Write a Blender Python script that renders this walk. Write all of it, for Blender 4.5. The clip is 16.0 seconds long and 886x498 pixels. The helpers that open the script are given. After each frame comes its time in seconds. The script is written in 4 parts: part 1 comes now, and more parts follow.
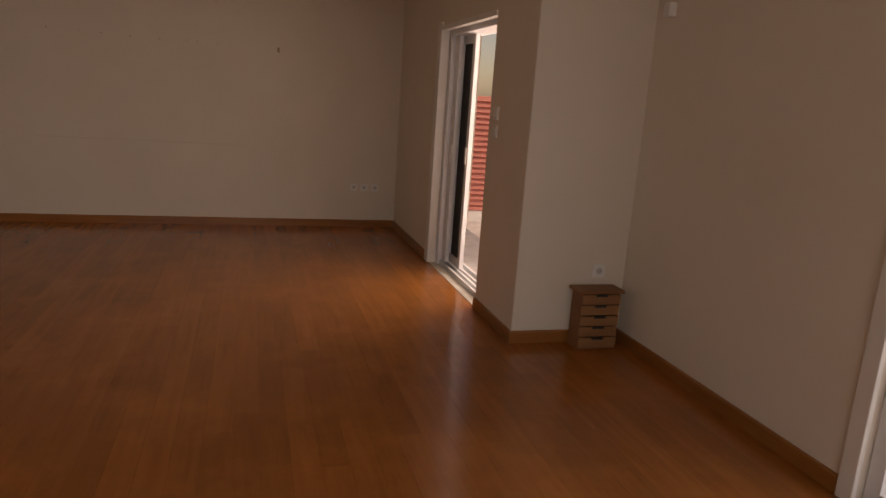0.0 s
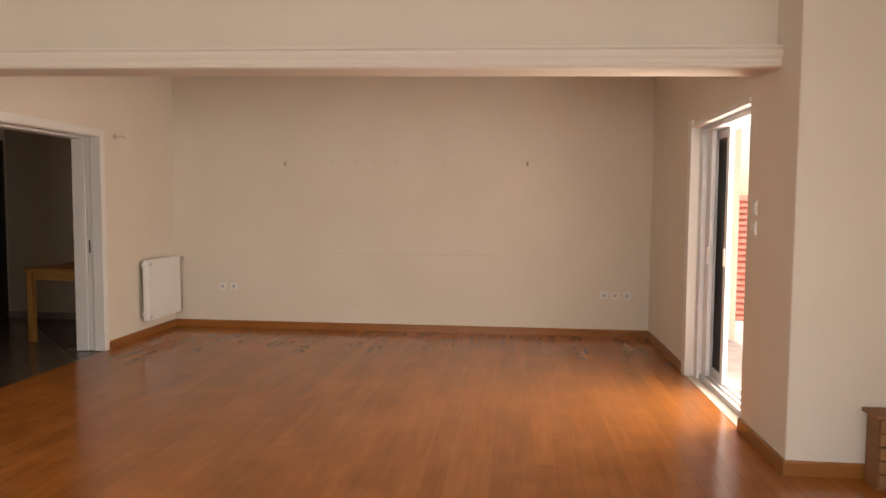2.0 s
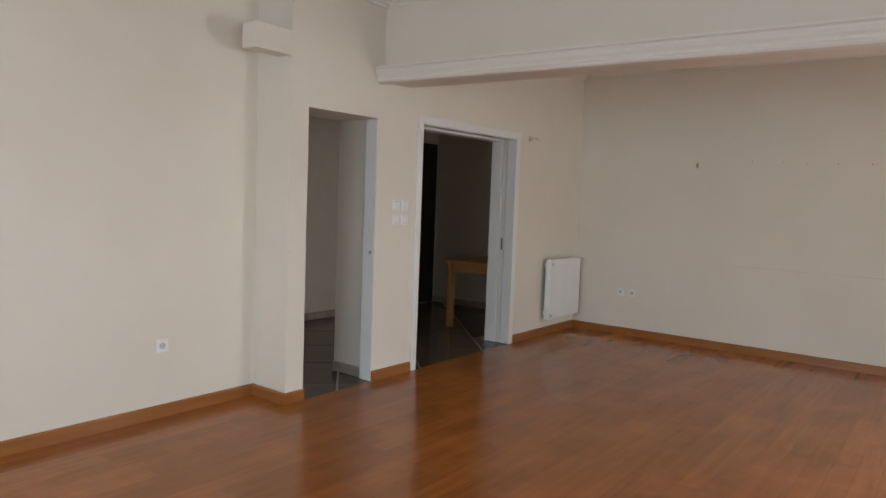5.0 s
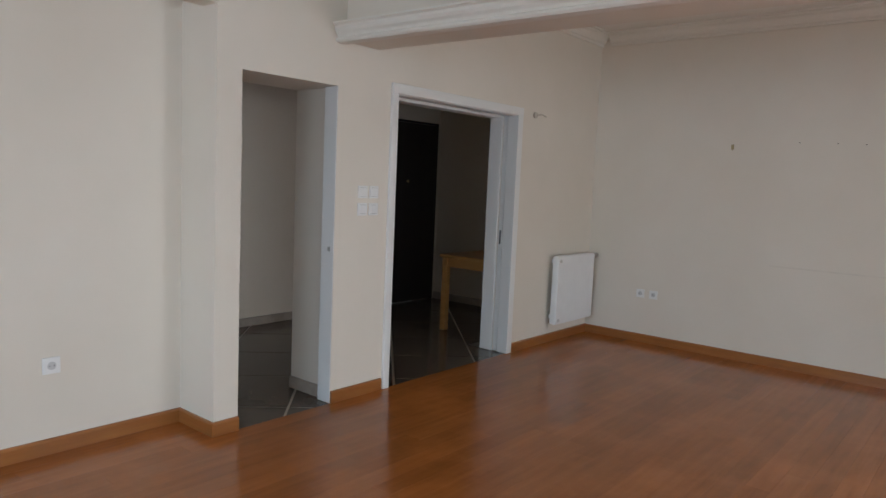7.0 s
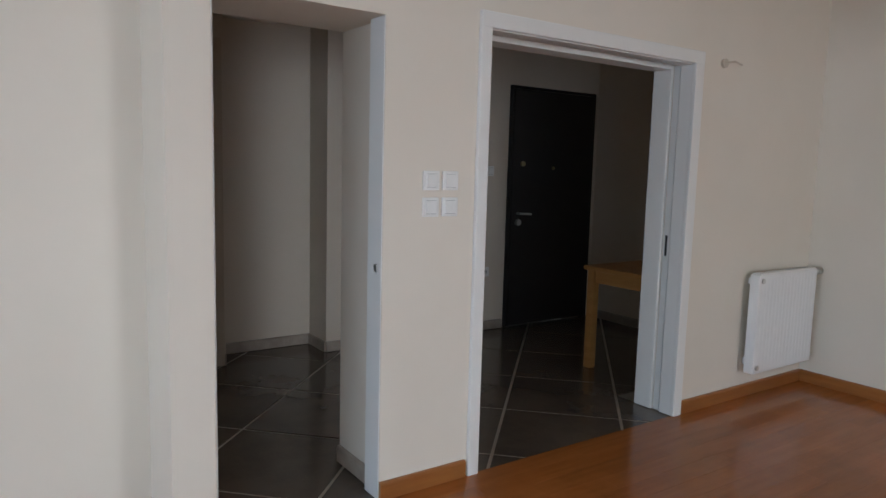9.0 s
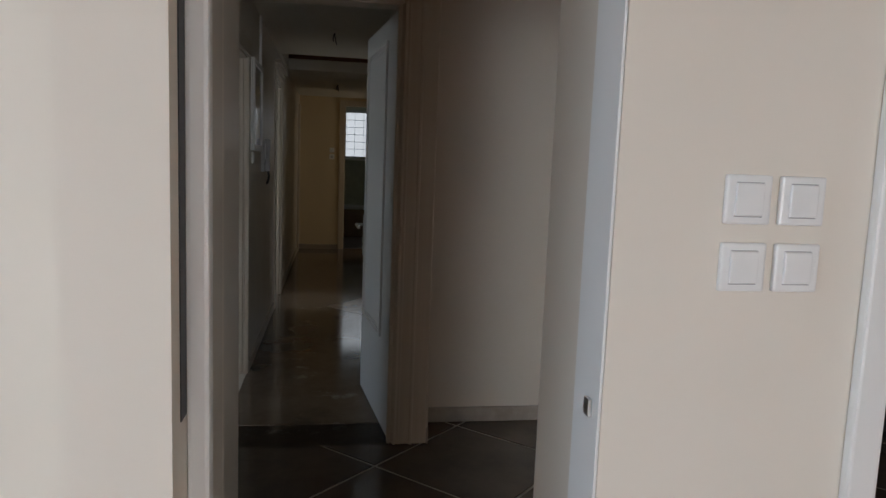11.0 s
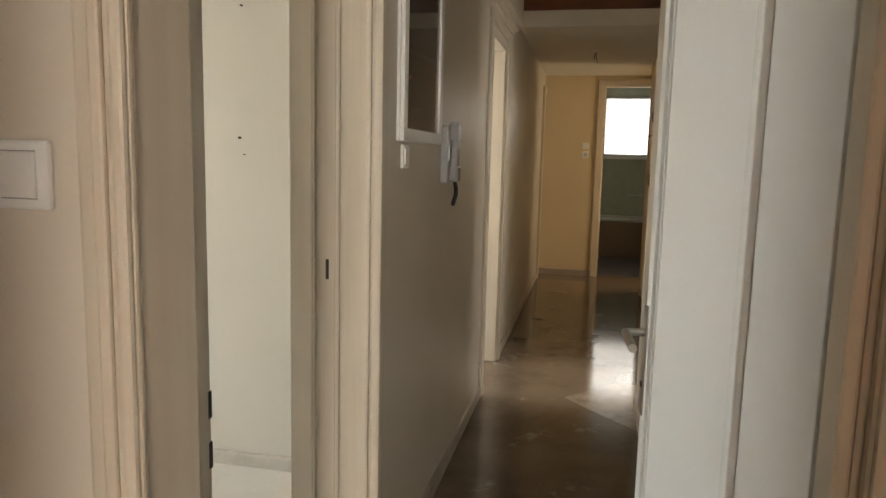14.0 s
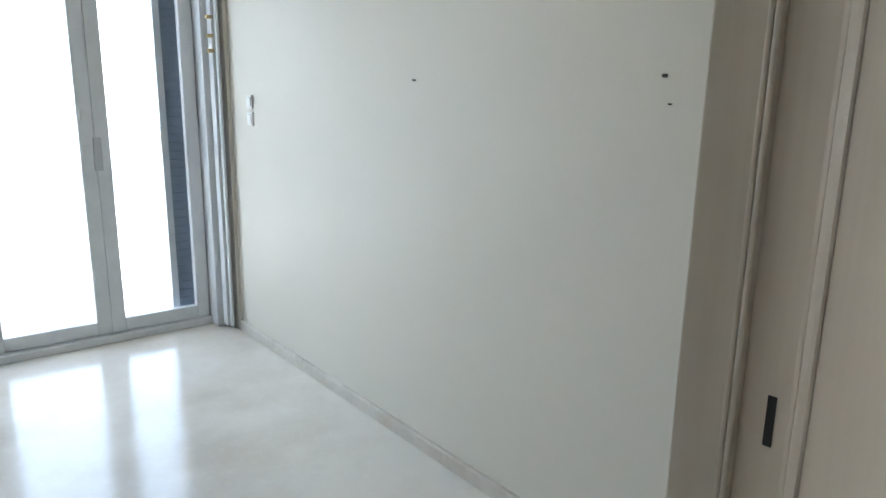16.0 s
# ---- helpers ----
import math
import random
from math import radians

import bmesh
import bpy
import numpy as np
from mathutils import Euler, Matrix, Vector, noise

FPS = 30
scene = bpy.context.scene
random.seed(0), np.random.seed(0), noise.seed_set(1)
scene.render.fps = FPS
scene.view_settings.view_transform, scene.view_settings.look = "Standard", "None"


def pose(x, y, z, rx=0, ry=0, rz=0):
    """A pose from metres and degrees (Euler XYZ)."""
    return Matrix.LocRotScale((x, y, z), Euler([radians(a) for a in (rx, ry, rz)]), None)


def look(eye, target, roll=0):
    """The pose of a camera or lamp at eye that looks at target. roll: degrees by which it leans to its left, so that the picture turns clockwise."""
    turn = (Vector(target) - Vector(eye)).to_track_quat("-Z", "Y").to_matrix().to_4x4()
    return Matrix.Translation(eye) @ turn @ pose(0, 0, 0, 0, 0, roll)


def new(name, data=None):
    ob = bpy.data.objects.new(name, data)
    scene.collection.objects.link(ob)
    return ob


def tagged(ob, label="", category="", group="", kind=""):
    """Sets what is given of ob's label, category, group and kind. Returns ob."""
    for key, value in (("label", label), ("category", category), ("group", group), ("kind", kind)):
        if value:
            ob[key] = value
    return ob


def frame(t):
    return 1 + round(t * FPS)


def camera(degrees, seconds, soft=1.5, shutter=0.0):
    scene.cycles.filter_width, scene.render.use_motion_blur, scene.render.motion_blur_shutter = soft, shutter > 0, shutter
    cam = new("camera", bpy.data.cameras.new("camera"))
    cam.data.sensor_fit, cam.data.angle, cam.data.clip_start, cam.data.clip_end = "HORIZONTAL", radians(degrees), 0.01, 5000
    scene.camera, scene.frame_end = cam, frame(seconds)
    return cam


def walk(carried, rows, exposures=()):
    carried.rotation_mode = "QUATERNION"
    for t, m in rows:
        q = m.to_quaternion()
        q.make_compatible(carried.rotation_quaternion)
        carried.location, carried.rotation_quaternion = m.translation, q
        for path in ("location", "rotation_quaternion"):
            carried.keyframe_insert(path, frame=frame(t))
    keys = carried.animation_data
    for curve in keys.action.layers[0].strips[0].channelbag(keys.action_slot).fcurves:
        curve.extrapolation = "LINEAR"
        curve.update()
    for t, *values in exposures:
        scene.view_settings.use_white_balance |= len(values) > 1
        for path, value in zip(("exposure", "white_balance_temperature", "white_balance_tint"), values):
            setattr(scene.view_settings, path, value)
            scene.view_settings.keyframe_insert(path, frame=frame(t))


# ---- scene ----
cam = camera(65.6, 16.0)
EXPOSURES = [
    (0.0, -1.0, 10300, 32), (0.5, 0.12, 10300, 31), (1.0, 0.45, 10000, 29), (1.5, 0.62, 9500, 26), (2.5, 0.62, 8800, 20), (3.5, 0.45, 7500, 14), (4.5, 0.4, 6900, 11),
    (7.0, 0.35, 6250, 9), (8.0, 0.33, 6100, 9), (10.5, 0.68, 6100, 10), (11.0, 0.6, 6300, 10), (11.5, 0.85, 6500, 10), (12.0, 1.35, 7000, 10), (12.5, 2.2, 7700, 12),
    (13.0, 2.4, 8000, 12), (13.5, 2.72, 8300, 12), (14.0, 2.85, 7900, 12), (14.5, 2.75, 7500, 11), (15.0, 2.5, 7400, 11), (15.5, 2.45, 6450, 8), (16.0, 2.3, 6150, 7)]

PATH = [
    (0, (0.87, 0.114, 1.492), (1.417, 1.989, 1.064), 4.0),
    (0.5, (0.89, 0.1, 1.549), (1.167, 2.042, 1.162), 2.8),
    (1, (0.957, 0.164, 1.483), (1.039, 2.147, 1.236), 2.2),
    (1.5, (0.991, 0.171, 1.468), (0.917, 2.16, 1.269), 0.9),
    (2, (1.036, 0.236, 1.426), (0.83, 2.221, 1.295), 0.4),
    (2.5, (1.014, 0.233, 1.433), (0.608, 2.188, 1.308), 0.3),
    (3, (0.985, 0.252, 1.442), (0.361, 2.147, 1.31), 0.5),
    (3.5, (0.949, 0.35, 1.422), (0.1, 2.157, 1.3), 0.6),
    (4, (0.887, 0.406, 1.41), (-0.134, 2.121, 1.288), 0.9),
    (4.5, (0.807, 0.456, 1.432), (-0.353, 2.08, 1.305), 1.4),
    (7, (0.444, 1.506, 1.458), (-0.83, 3.035, 1.262), 2.5),
    (7.5, (0.285, 1.905, 1.412), (-1.044, 3.384, 1.203), 1.0),
    (8, (0.109, 2.273, 1.439), (-1.338, 3.635, 1.209), 1.6),
    (10.5, (-1.426, 3.81, 1.396), (-3.317, 4.418, 1.166), 0.9),
    (11, (-1.798, 3.933, 1.401), (-3.758, 4.254, 1.163), 2.2),
    (11.5, (-2.284, 4.0, 1.416), (-4.269, 4.158, 1.232), 2.7),
    (12, (-2.78, 4.056, 1.375), (-4.764, 4.018, 1.132), 2.6),
    (12.5, (-3.249, 4.086, 1.391), (-5.228, 3.87, 1.2), 1.6),
    (13, (-3.687, 4.045, 1.418), (-5.672, 3.843, 1.276), 0.3),
    (13.5, (-4.119, 4.022, 1.405), (-6.088, 3.729, 1.208), 0.6),
    (14, (-4.443, 3.988, 1.411), (-6.383, 3.579, 1.148), 1.4),
    (14.5, (-4.807, 3.874, 1.425), (-6.719, 3.38, 1.105), 1.6),
    (15, (-5.094, 3.791, 1.414), (-6.904, 3.024, 1.045), 1.4),
    (15.5, (-5.406, 3.71, 1.437), (-6.948, 2.517, 0.988), 1.2),
    (16, (-5.616, 3.554, 1.426), (-6.843, 2.039, 0.981), 0.9),
]
walk(cam, [(t, look(eye, target, roll)) for t, eye, target, roll in PATH], EXPOSURES)

# ---- world, sun, large lights ----
world = bpy.data.worlds.new("sky")
scene.world = world
world.use_nodes = True
wn = world.node_tree
sky = wn.nodes.new("ShaderNodeTexSky")
sky.sky_type, sky.sun_disc = "NISHITA", False
sky.sun_elevation, sky.sun_rotation = radians(65), radians(180)
wn.nodes["Background"].inputs["Strength"].default_value = 0.15
wn.links.new(sky.outputs[0], wn.nodes["Background"].inputs["Color"])

sun_data = bpy.data.lights.new("sun", "SUN")
sun_data.energy, sun_data.angle, sun_data.color = 3.0, radians(0.6), (1, 0.95, 0.88)
new("sun", sun_data).matrix_world = look((0, 0, 30), (-2, 12.5, 2))


def window_light(name, place, aim, width, height, watts, color=(0.86, 0.93, 1.0)):
    """Sky light that comes in through a window's opening."""
    data = bpy.data.lights.new(name, "AREA")
    data.shape, data.size, data.size_y, data.energy, data.color = "RECTANGLE", width, height, watts, color
    ob = new(name, data)
    ob.matrix_world = look(place, aim)
    return ob


window_light("south_window_light", (-0.2, -2.95, 1.6), (-0.2, 3, 0.45), 3.8, 1.75, 92, (0.61, 0.79, 1.0))
window_light("east_window_light", (3.36, 0.73, 1.12), (-3.2, 1.6, 0.7), 2.5, 1.95, 39, (0.70, 0.85, 1.0))
window_light("balcony_door_light", (3.0, 5.3, 1.2), (-1.6, 5.2, 0.9), 1.2, 2.0, 46, (0.95, 0.97, 1.0))
window_light("side_room_light", (-6.05, -0.8, 1.25), (-6.4, 3, 0.8), 1.9, 2.1, 9.0, (0.76, 0.88, 1.0))
window_light("far_room_light", (-8.7, 2.0, 1.5), (-8.7, 4, 0.4), 0.9, 1.2, 3.6)
window_light("east_room_light", (-8.95, 5.9, 1.5), (-8.95, 4, 0.2), 0.7, 1.2, 4.6)
window_light("end_room_light", (-12.4, 5.9, 1.5), (-12.9, 4, 1.1), 0.8, 1.4, 3.3, (1.0, 0.9, 0.72))
window_light("bath_window_light", (-15.75, 4.52, 1.97), (-12, 4.3, 1.0), 0.66, 0.8, 0.6)


# ---- materials ----
def nodes_of(name):
    m = bpy.data.materials.new(name)
    m.use_nodes = True
    t = m.node_tree
    return m, t, t.nodes["Principled BSDF"]


def add(t, kind, **values):
    n = t.nodes.new(kind)
    for key, v in values.items():
        n.inputs[key.replace("_", " ")].default_value = v
    return n


def mixed(t, a, b, fac):
    """A colour mix of two colours (or sockets) by a socket."""
    n = t.nodes.new("ShaderNodeMix")
    n.data_type = "RGBA"
    for i, c in ((6, a), (7, b)):
        if isinstance(c, tuple):
            n.inputs[i].default_value = (*c, 1)
        else:
            t.links.new(c, n.inputs[i])
    t.links.new(fac, n.inputs[0])
    return n.outputs[2]


def ranged(t, socket, lo, hi, a=0.0, b=1.0):
    n = t.nodes.new("ShaderNodeMapRange")
    for i, v in enumerate((lo, hi, a, b)):
        n.inputs[i + 1].default_value = v
    t.links.new(socket, n.inputs[0])
    return n.outputs[0]


def coords(t, scale=(1, 1, 1)):
    geo = t.nodes.new("ShaderNodeNewGeometry")
    mp = t.nodes.new("ShaderNodeMapping")
    mp.inputs["Scale"].default_value = scale
    t.links.new(geo.outputs["Position"], mp.inputs["Vector"])
    return mp.outputs[0]


def noise_of(t, scale, detail=3.0, rough=0.55, stretch=(1, 1, 1)):
    n = add(t, "ShaderNodeTexNoise", Scale=scale, Detail=detail, Roughness=rough)
    t.links.new(coords(t, stretch), n.inputs["Vector"])
    return n.outputs["Fac"]


def bumped(t, bsdf, socket, strength, distance=0.002):
    b = add(t, "ShaderNodeBump", Strength=strength, Distance=distance)
    t.links.new(socket, b.inputs["Height"])
    t.links.new(b.outputs[0], bsdf.inputs["Normal"])


def painted(name, color, dirt, rough=0.6, amount=0.35, grain=0.12, streak=0.0):
    """Painted plaster or wood: faint stains, roller grain."""
    m, t, b = nodes_of(name)
    stains = ranged(t, noise_of(t, 1.3, 5), 0.3, 0.8, 0, amount)
    b.inputs["Roughness"].default_value = rough
    tone = mixed(t, color, dirt, stains)
    if streak:
        brushed = noise_of(t, 34, 3, 0.6, (1, 1, 0.03))
        tone = mixed(t, tone, dirt, ranged(t, brushed, 0.35, 0.75, 0, streak))
    t.links.new(tone, b.inputs["Base Color"])
    t.links.new(ranged(t, noise_of(t, 3.0, 3), 0.3, 0.7, rough, rough + 0.1), b.inputs["Roughness"])
    if grain > 0.1:
        bumped(t, b, noise_of(t, 38, 2), 0.035)
    return m


def plain(name, color, rough=0.5, metal=0.0, vary=0.12):
    m, t, b = nodes_of(name)
    dark = tuple(c * (1 - vary * 2) for c in color)
    t.links.new(mixed(t, color, dark, ranged(t, noise_of(t, 9, 4), 0.4, 0.75)), b.inputs["Base Color"])
    b.inputs["Roughness"].default_value, b.inputs["Metallic"].default_value = rough, metal
    return m


def wooden(name, light, dark, rough, grain=(1, 1, 1), per_piece=0.5, coat=0.0, size=22, spread=1.25, worn=0.0):
    m, t, b = nodes_of(name)
    info = t.nodes.new("ShaderNodeObjectInfo")
    isle = t.nodes.new("ShaderNodeNewGeometry")
    total = t.nodes.new("ShaderNodeMath")
    total.operation = "ADD"
    t.links.new(info.outputs["Random"], total.inputs[0])
    t.links.new(isle.outputs["Random Per Island"], total.inputs[1])
    frac = t.nodes.new("ShaderNodeMath")
    frac.operation = "FRACT"
    t.links.new(total.outputs[0], frac.inputs[0])
    fibres = noise_of(t, size, 4, 0.6, grain)
    grained = mixed(t, light, dark, ranged(t, fibres, 0.3, 0.75))
    deep = tuple(c * 0.62 for c in dark)
    toned = mixed(t, grained, deep, ranged(t, frac.outputs[0], 0, 1, 0, per_piece))
    if worn:
        pale = tuple(min(1, c * 1.35) for c in light)
        toned = mixed(t, toned, pale, ranged(t, noise_of(t, 1.7, 6, 0.65), 0.48, 0.72, 0, worn))
        toned = mixed(t, toned, deep, ranged(t, noise_of(t, 2.6, 5, 0.6, (1, 0.6, 1)), 0.55, 0.75, 0, worn))
    t.links.new(toned, b.inputs["Base Color"])
    t.links.new(ranged(t, noise_of(t, 2.2, 4), 0.3, 0.7, rough, rough * spread), b.inputs["Roughness"])
    b.inputs["Coat Weight"].default_value, b.inputs["Coat Roughness"].default_value = coat, 0.12
    b.inputs["Specular IOR Level"].default_value = 0.4
    return m


def marble(name, base, vein, rough, scale=2.0, scuff=(0, 0, 0), scuffs=0.0):
    m, t, b = nodes_of(name)
    cloud = noise_of(t, scale, 7, 0.6)
    body = mixed(t, base, vein, ranged(t, cloud, 0.42, 0.66))
    speck = mixed(t, body, tuple(min(1, c * 1.5) for c in base), ranged(t, noise_of(t, 26, 3), 0.55, 0.8, 0, 0.2))
    if scuffs:
        speck = mixed(t, speck, scuff, ranged(t, noise_of(t, 3.1, 6, 0.7), 0.59, 0.70, 0, scuffs))
    t.links.new(speck, b.inputs["Base Color"])
    t.links.new(ranged(t, noise_of(t, 5, 4), 0.3, 0.75, rough, rough * 1.4), b.inputs["Roughness"])
    return m


WALL = painted("cream_wall_paint", (0.76, 0.695, 0.60), (0.65, 0.58, 0.475), 0.62, 0.5)
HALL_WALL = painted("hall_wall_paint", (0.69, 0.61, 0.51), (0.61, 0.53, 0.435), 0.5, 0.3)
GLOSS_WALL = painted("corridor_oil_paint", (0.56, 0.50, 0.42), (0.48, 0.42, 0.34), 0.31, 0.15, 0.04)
TAN_WALL = painted("tan_wall_paint", (0.72, 0.58, 0.38), (0.6, 0.48, 0.32), 0.5, 0.3)
GREEN_WALL = painted("pale_green_wall_paint", (0.72, 0.68, 0.60), (0.64, 0.60, 0.52), 0.5, 0.4)
CEIL = painted("ceiling_paint", (0.78, 0.74, 0.66), (0.7, 0.66, 0.58), 0.7, 0.2)
TRIM = painted("white_gloss_trim_paint", (0.78, 0.77, 0.74), (0.66, 0.64, 0.58), 0.32, 0.3, 0.04)
FRAME = painted("worn_cream_frame_paint", (0.58, 0.52, 0.43), (0.46, 0.38, 0.29), 0.36, 0.4, 0.05, 0.5)
BEIGE_FRAME = painted("beige_frame_paint", (0.63, 0.545, 0.435), (0.52, 0.42, 0.31), 0.4, 0.3, 0.05, 0.5)
FLOOR_WOOD = wooden("varnished_oak_floor", (0.42, 0.142, 0.034), (0.30, 0.098, 0.023), 0.17, (1, 0.07, 1), 0.42, 0.0, 22, 1.25, 0.4)
BASE_WOOD = wooden("varnished_baseboard", (0.36, 0.14, 0.035), (0.26, 0.09, 0.022), 0.32, (0.1, 0.1, 1), 0.2, 0.2)
CRATE_WOOD = wooden("crate_wood", (0.34, 0.15, 0.06), (0.22, 0.09, 0.035), 0.5, (0.2, 0.2, 1), 0.4)
SLAT_WOOD = wooden("crate_slat_wood", (0.36, 0.18, 0.08), (0.26, 0.12, 0.05), 0.55, (0.1, 1, 1), 0.3)
TABLE_WOOD = wooden("table_pine", (0.50, 0.26, 0.08), (0.40, 0.19, 0.055), 0.4, (0.2, 0.2, 1), 0.2)
HALL_TILE = marble("brown_polished_tile", (0.115, 0.09, 0.07), (0.078, 0.061, 0.047), 0.15, 2.4)
INLAY = marble("pale_tile_inlay", (0.46, 0.40, 0.32), (0.36, 0.31, 0.25), 0.3, 6)
BROWN_MARBLE = marble("brown_marble_floor", (0.185, 0.135, 0.095), (0.11, 0.078, 0.055), 0.085, 2.2, (0.5, 0.44, 0.36), 0.5)
PALE_MARBLE = marble("pale_marble_floor", (0.80, 0.765, 0.70), (0.68, 0.63, 0.55), 0.13, 1.6)
MARBLE_BASE = marble("marble_skirting", (0.40, 0.34, 0.28), (0.30, 0.25, 0.2), 0.35, 5)
PALE_BASE = marble("pale_marble_skirting", (0.64, 0.59, 0.52), (0.54, 0.49, 0.42), 0.35, 5)
STONE = marble("balcony_floor_stone", (0.60, 0.57, 0.55), (0.50, 0.47, 0.45), 0.6, 5)
PLASTIC = plain("white_plastic", (0.80, 0.79, 0.76), 0.28, 0, 0.03)
GREY_PLASTIC = plain("grey_plastic", (0.36, 0.35, 0.34), 0.4, 0, 0.05)
BLACK = plain("black_rubber", (0.015, 0.015, 0.015), 0.5, 0, 0.1)
DARK_DOOR = plain("dark_brown_door_veneer", (0.009, 0.0065, 0.0055), 0.38, 0, 0.2)
ENAMEL = plain("white_enamel", (0.80, 0.80, 0.79), 0.3, 0, 0.02)
STEEL = plain("brushed_steel", (0.62, 0.61, 0.58), 0.3, 1.0, 0.08)
BRASS = plain("dull_brass", (0.45, 0.36, 0.2), 0.4, 1.0, 0.1)
ALU = plain("white_aluminium", (0.72, 0.74, 0.76), 0.35, 0.0, 0.04)
ALU_GREY = plain("grey_aluminium", (0.52, 0.54, 0.56), 0.35, 0.2, 0.05)
RED_SLAT = plain("red_painted_slat", (0.60, 0.20, 0.155), 0.5, 0, 0.1)
SHUTTER = plain("slate_blue_shutter", (0.26, 0.31, 0.37), 0.5, 0, 0.1)
NAIL = plain("dark_nail_hole", (0.05, 0.04, 0.03), 0.6, 0.0, 0.2)
BOARD = wooden("red_brown_boards", (0.22, 0.09, 0.05), (0.13, 0.05, 0.03), 0.55, (1, 0.1, 1), 0.3)
TUB = plain("tan_tub_enamel", (0.30, 0.22, 0.16), 0.25, 0, 0.05)
BATH_FLOOR = plain("dark_bath_tile", (0.06, 0.055, 0.05), 0.3, 0, 0.2)
BATH_TILE = plain("pale_green_bath_tile", (0.50, 0.53, 0.44), 0.3, 0, 0.06)
PLASTER = painted("outdoor_white_render", (0.78, 0.77, 0.74), (0.7, 0.69, 0.66), 0.8, 0.3)
MIRROR_GLASS, _t, _b = nodes_of("panel_door_glass")
_b.inputs["Base Color"].default_value, _b.inputs["Roughness"].default_value = (0.10, 0.095, 0.09, 1), 0.06
_b.inputs["Specular IOR Level"].default_value = 0.9
GLASS, _t, _b = nodes_of("clear_glass")
_b.inputs["Roughness"].default_value, _b.inputs["Transmission Weight"].default_value = 0.0, 1.0
_b.inputs["IOR"].default_value = 1.02
FROSTED, _t, _b = nodes_of("bright_day_pane")
_b.inputs["Base Color"].default_value = (0.9, 0.93, 0.96, 1)
_b.inputs["Emission Color"].default_value, _b.inputs["Emission Strength"].default_value = (0.92, 0.96, 1, 1), 0.4
DAY, _t, _b = nodes_of("hazy_daylight_backdrop")
_b.inputs["Base Color"].default_value = (0.9, 0.93, 0.96, 1)
_b.inputs["Emission Color"].default_value, _b.inputs["Emission Strength"].default_value = (0.90, 0.95, 1, 1), 3.0


# ---- mesh helpers ----
def block(bm, x0, x1, y0, y1, z0, z1, bevel=0.0):
    m = Matrix.LocRotScale(((x0 + x1) / 2, (y0 + y1) / 2, (z0 + z1) / 2), None, (abs(x1 - x0), abs(y1 - y0), abs(z1 - z0)))
    made = bmesh.ops.create_cube(bm, size=1, matrix=m)["verts"]
    if bevel:
        edges = {e for v in made for e in v.link_edges}
        bmesh.ops.bevel(bm, geom=list(edges), offset=bevel, segments=2, profile=0.6, affect="EDGES")
    return bm


def blocks(*many, bevel=0.0):
    bm = bmesh.new()
    for b in many:
        block(bm, *b, bevel=bevel)
    return bm


def rod(bm, a, b, radius, sides=12, radius2=None):
    a, b = Vector(a), Vector(b)
    m = Matrix.Translation((a + b) / 2) @ (b - a).to_track_quat("Z", "Y").to_matrix().to_4x4()
    bmesh.ops.create_cone(bm, cap_ends=True, segments=sides, radius1=radius, radius2=radius if radius2 is None else radius2, depth=(b - a).length, matrix=m)
    return bm


def ball(bm, centre, radius, squash=(1, 1, 1)):
    bmesh.ops.create_uvsphere(bm, u_segments=14, v_segments=8, radius=radius, matrix=Matrix.LocRotScale(centre, None, squash))
    return bm


def swept(profile, a, b, up=(0, 0, 1)):
    """A moulding: (out, up) profile points carried from a to b; 'out' lies to the right of the way."""
    a, b, up = Vector(a), Vector(b), Vector(up)
    out = (b - a).normalized().cross(up)
    bm = bmesh.new()
    rings = [[bm.verts.new(p + out * o + up * u) for o, u in profile] for p in (a, b)]
    n = len(profile)
    for i in range(n):
        bm.faces.new((rings[0][i], rings[0][(i + 1) % n], rings[1][(i + 1) % n], rings[1][i]))
    bm.faces.new(rings[0][::-1])
    bm.faces.new(rings[1])
    bmesh.ops.recalc_face_normals(bm, faces=bm.faces)
    return bm


def tube(points, radius, sides=8):
    bm = bmesh.new()
    for a, b in zip(points, points[1:]):
        rod(bm, a, b, radius, sides)
    for p in points[1:-1]:
        ball(bm, p, radius)
    return bm


def mesh_of(name, bm, material):
    data = bpy.data.meshes.new(name)
    bm.to_mesh(data)
    bm.free()
    data.materials.append(material)
    return data


def part(name, bm, material, parent, label=""):
    ob = new(name, mesh_of(name, bm, material))
    ob.parent = parent
    if parent:
        ob.matrix_parent_inverse = parent.matrix_basis.inverted()
    return tagged(ob, label)


def setting(name, bm, material, label, category):
    return tagged(new(name, mesh_of(name, bm, material)), label, category, kind="structure")


def thing(name, place, label, category, group="", kind=""):
    ob = new(name)
    ob.empty_display_size = 0.1
    ob.matrix_basis = Matrix.Translation(place)
    return tagged(ob, label, category, group, kind)


# ---- plan ----
XL, XR, XRR, YE = -2.85, 2.485, 3.24, 7.765
YP, XN, YS = 3.98, -3.2, -3.0          # pier face, niche wall, south wall
HX = -3.30                             # hall side of the west wall
XH = -5.13                             # hall's far wall
YC, YD = 3.398, 4.55                   # corridor walls
XE = -13.06                            # corridor end
SX = -7.175                            # side room wall
TOP, CT = 2.95, 2.43

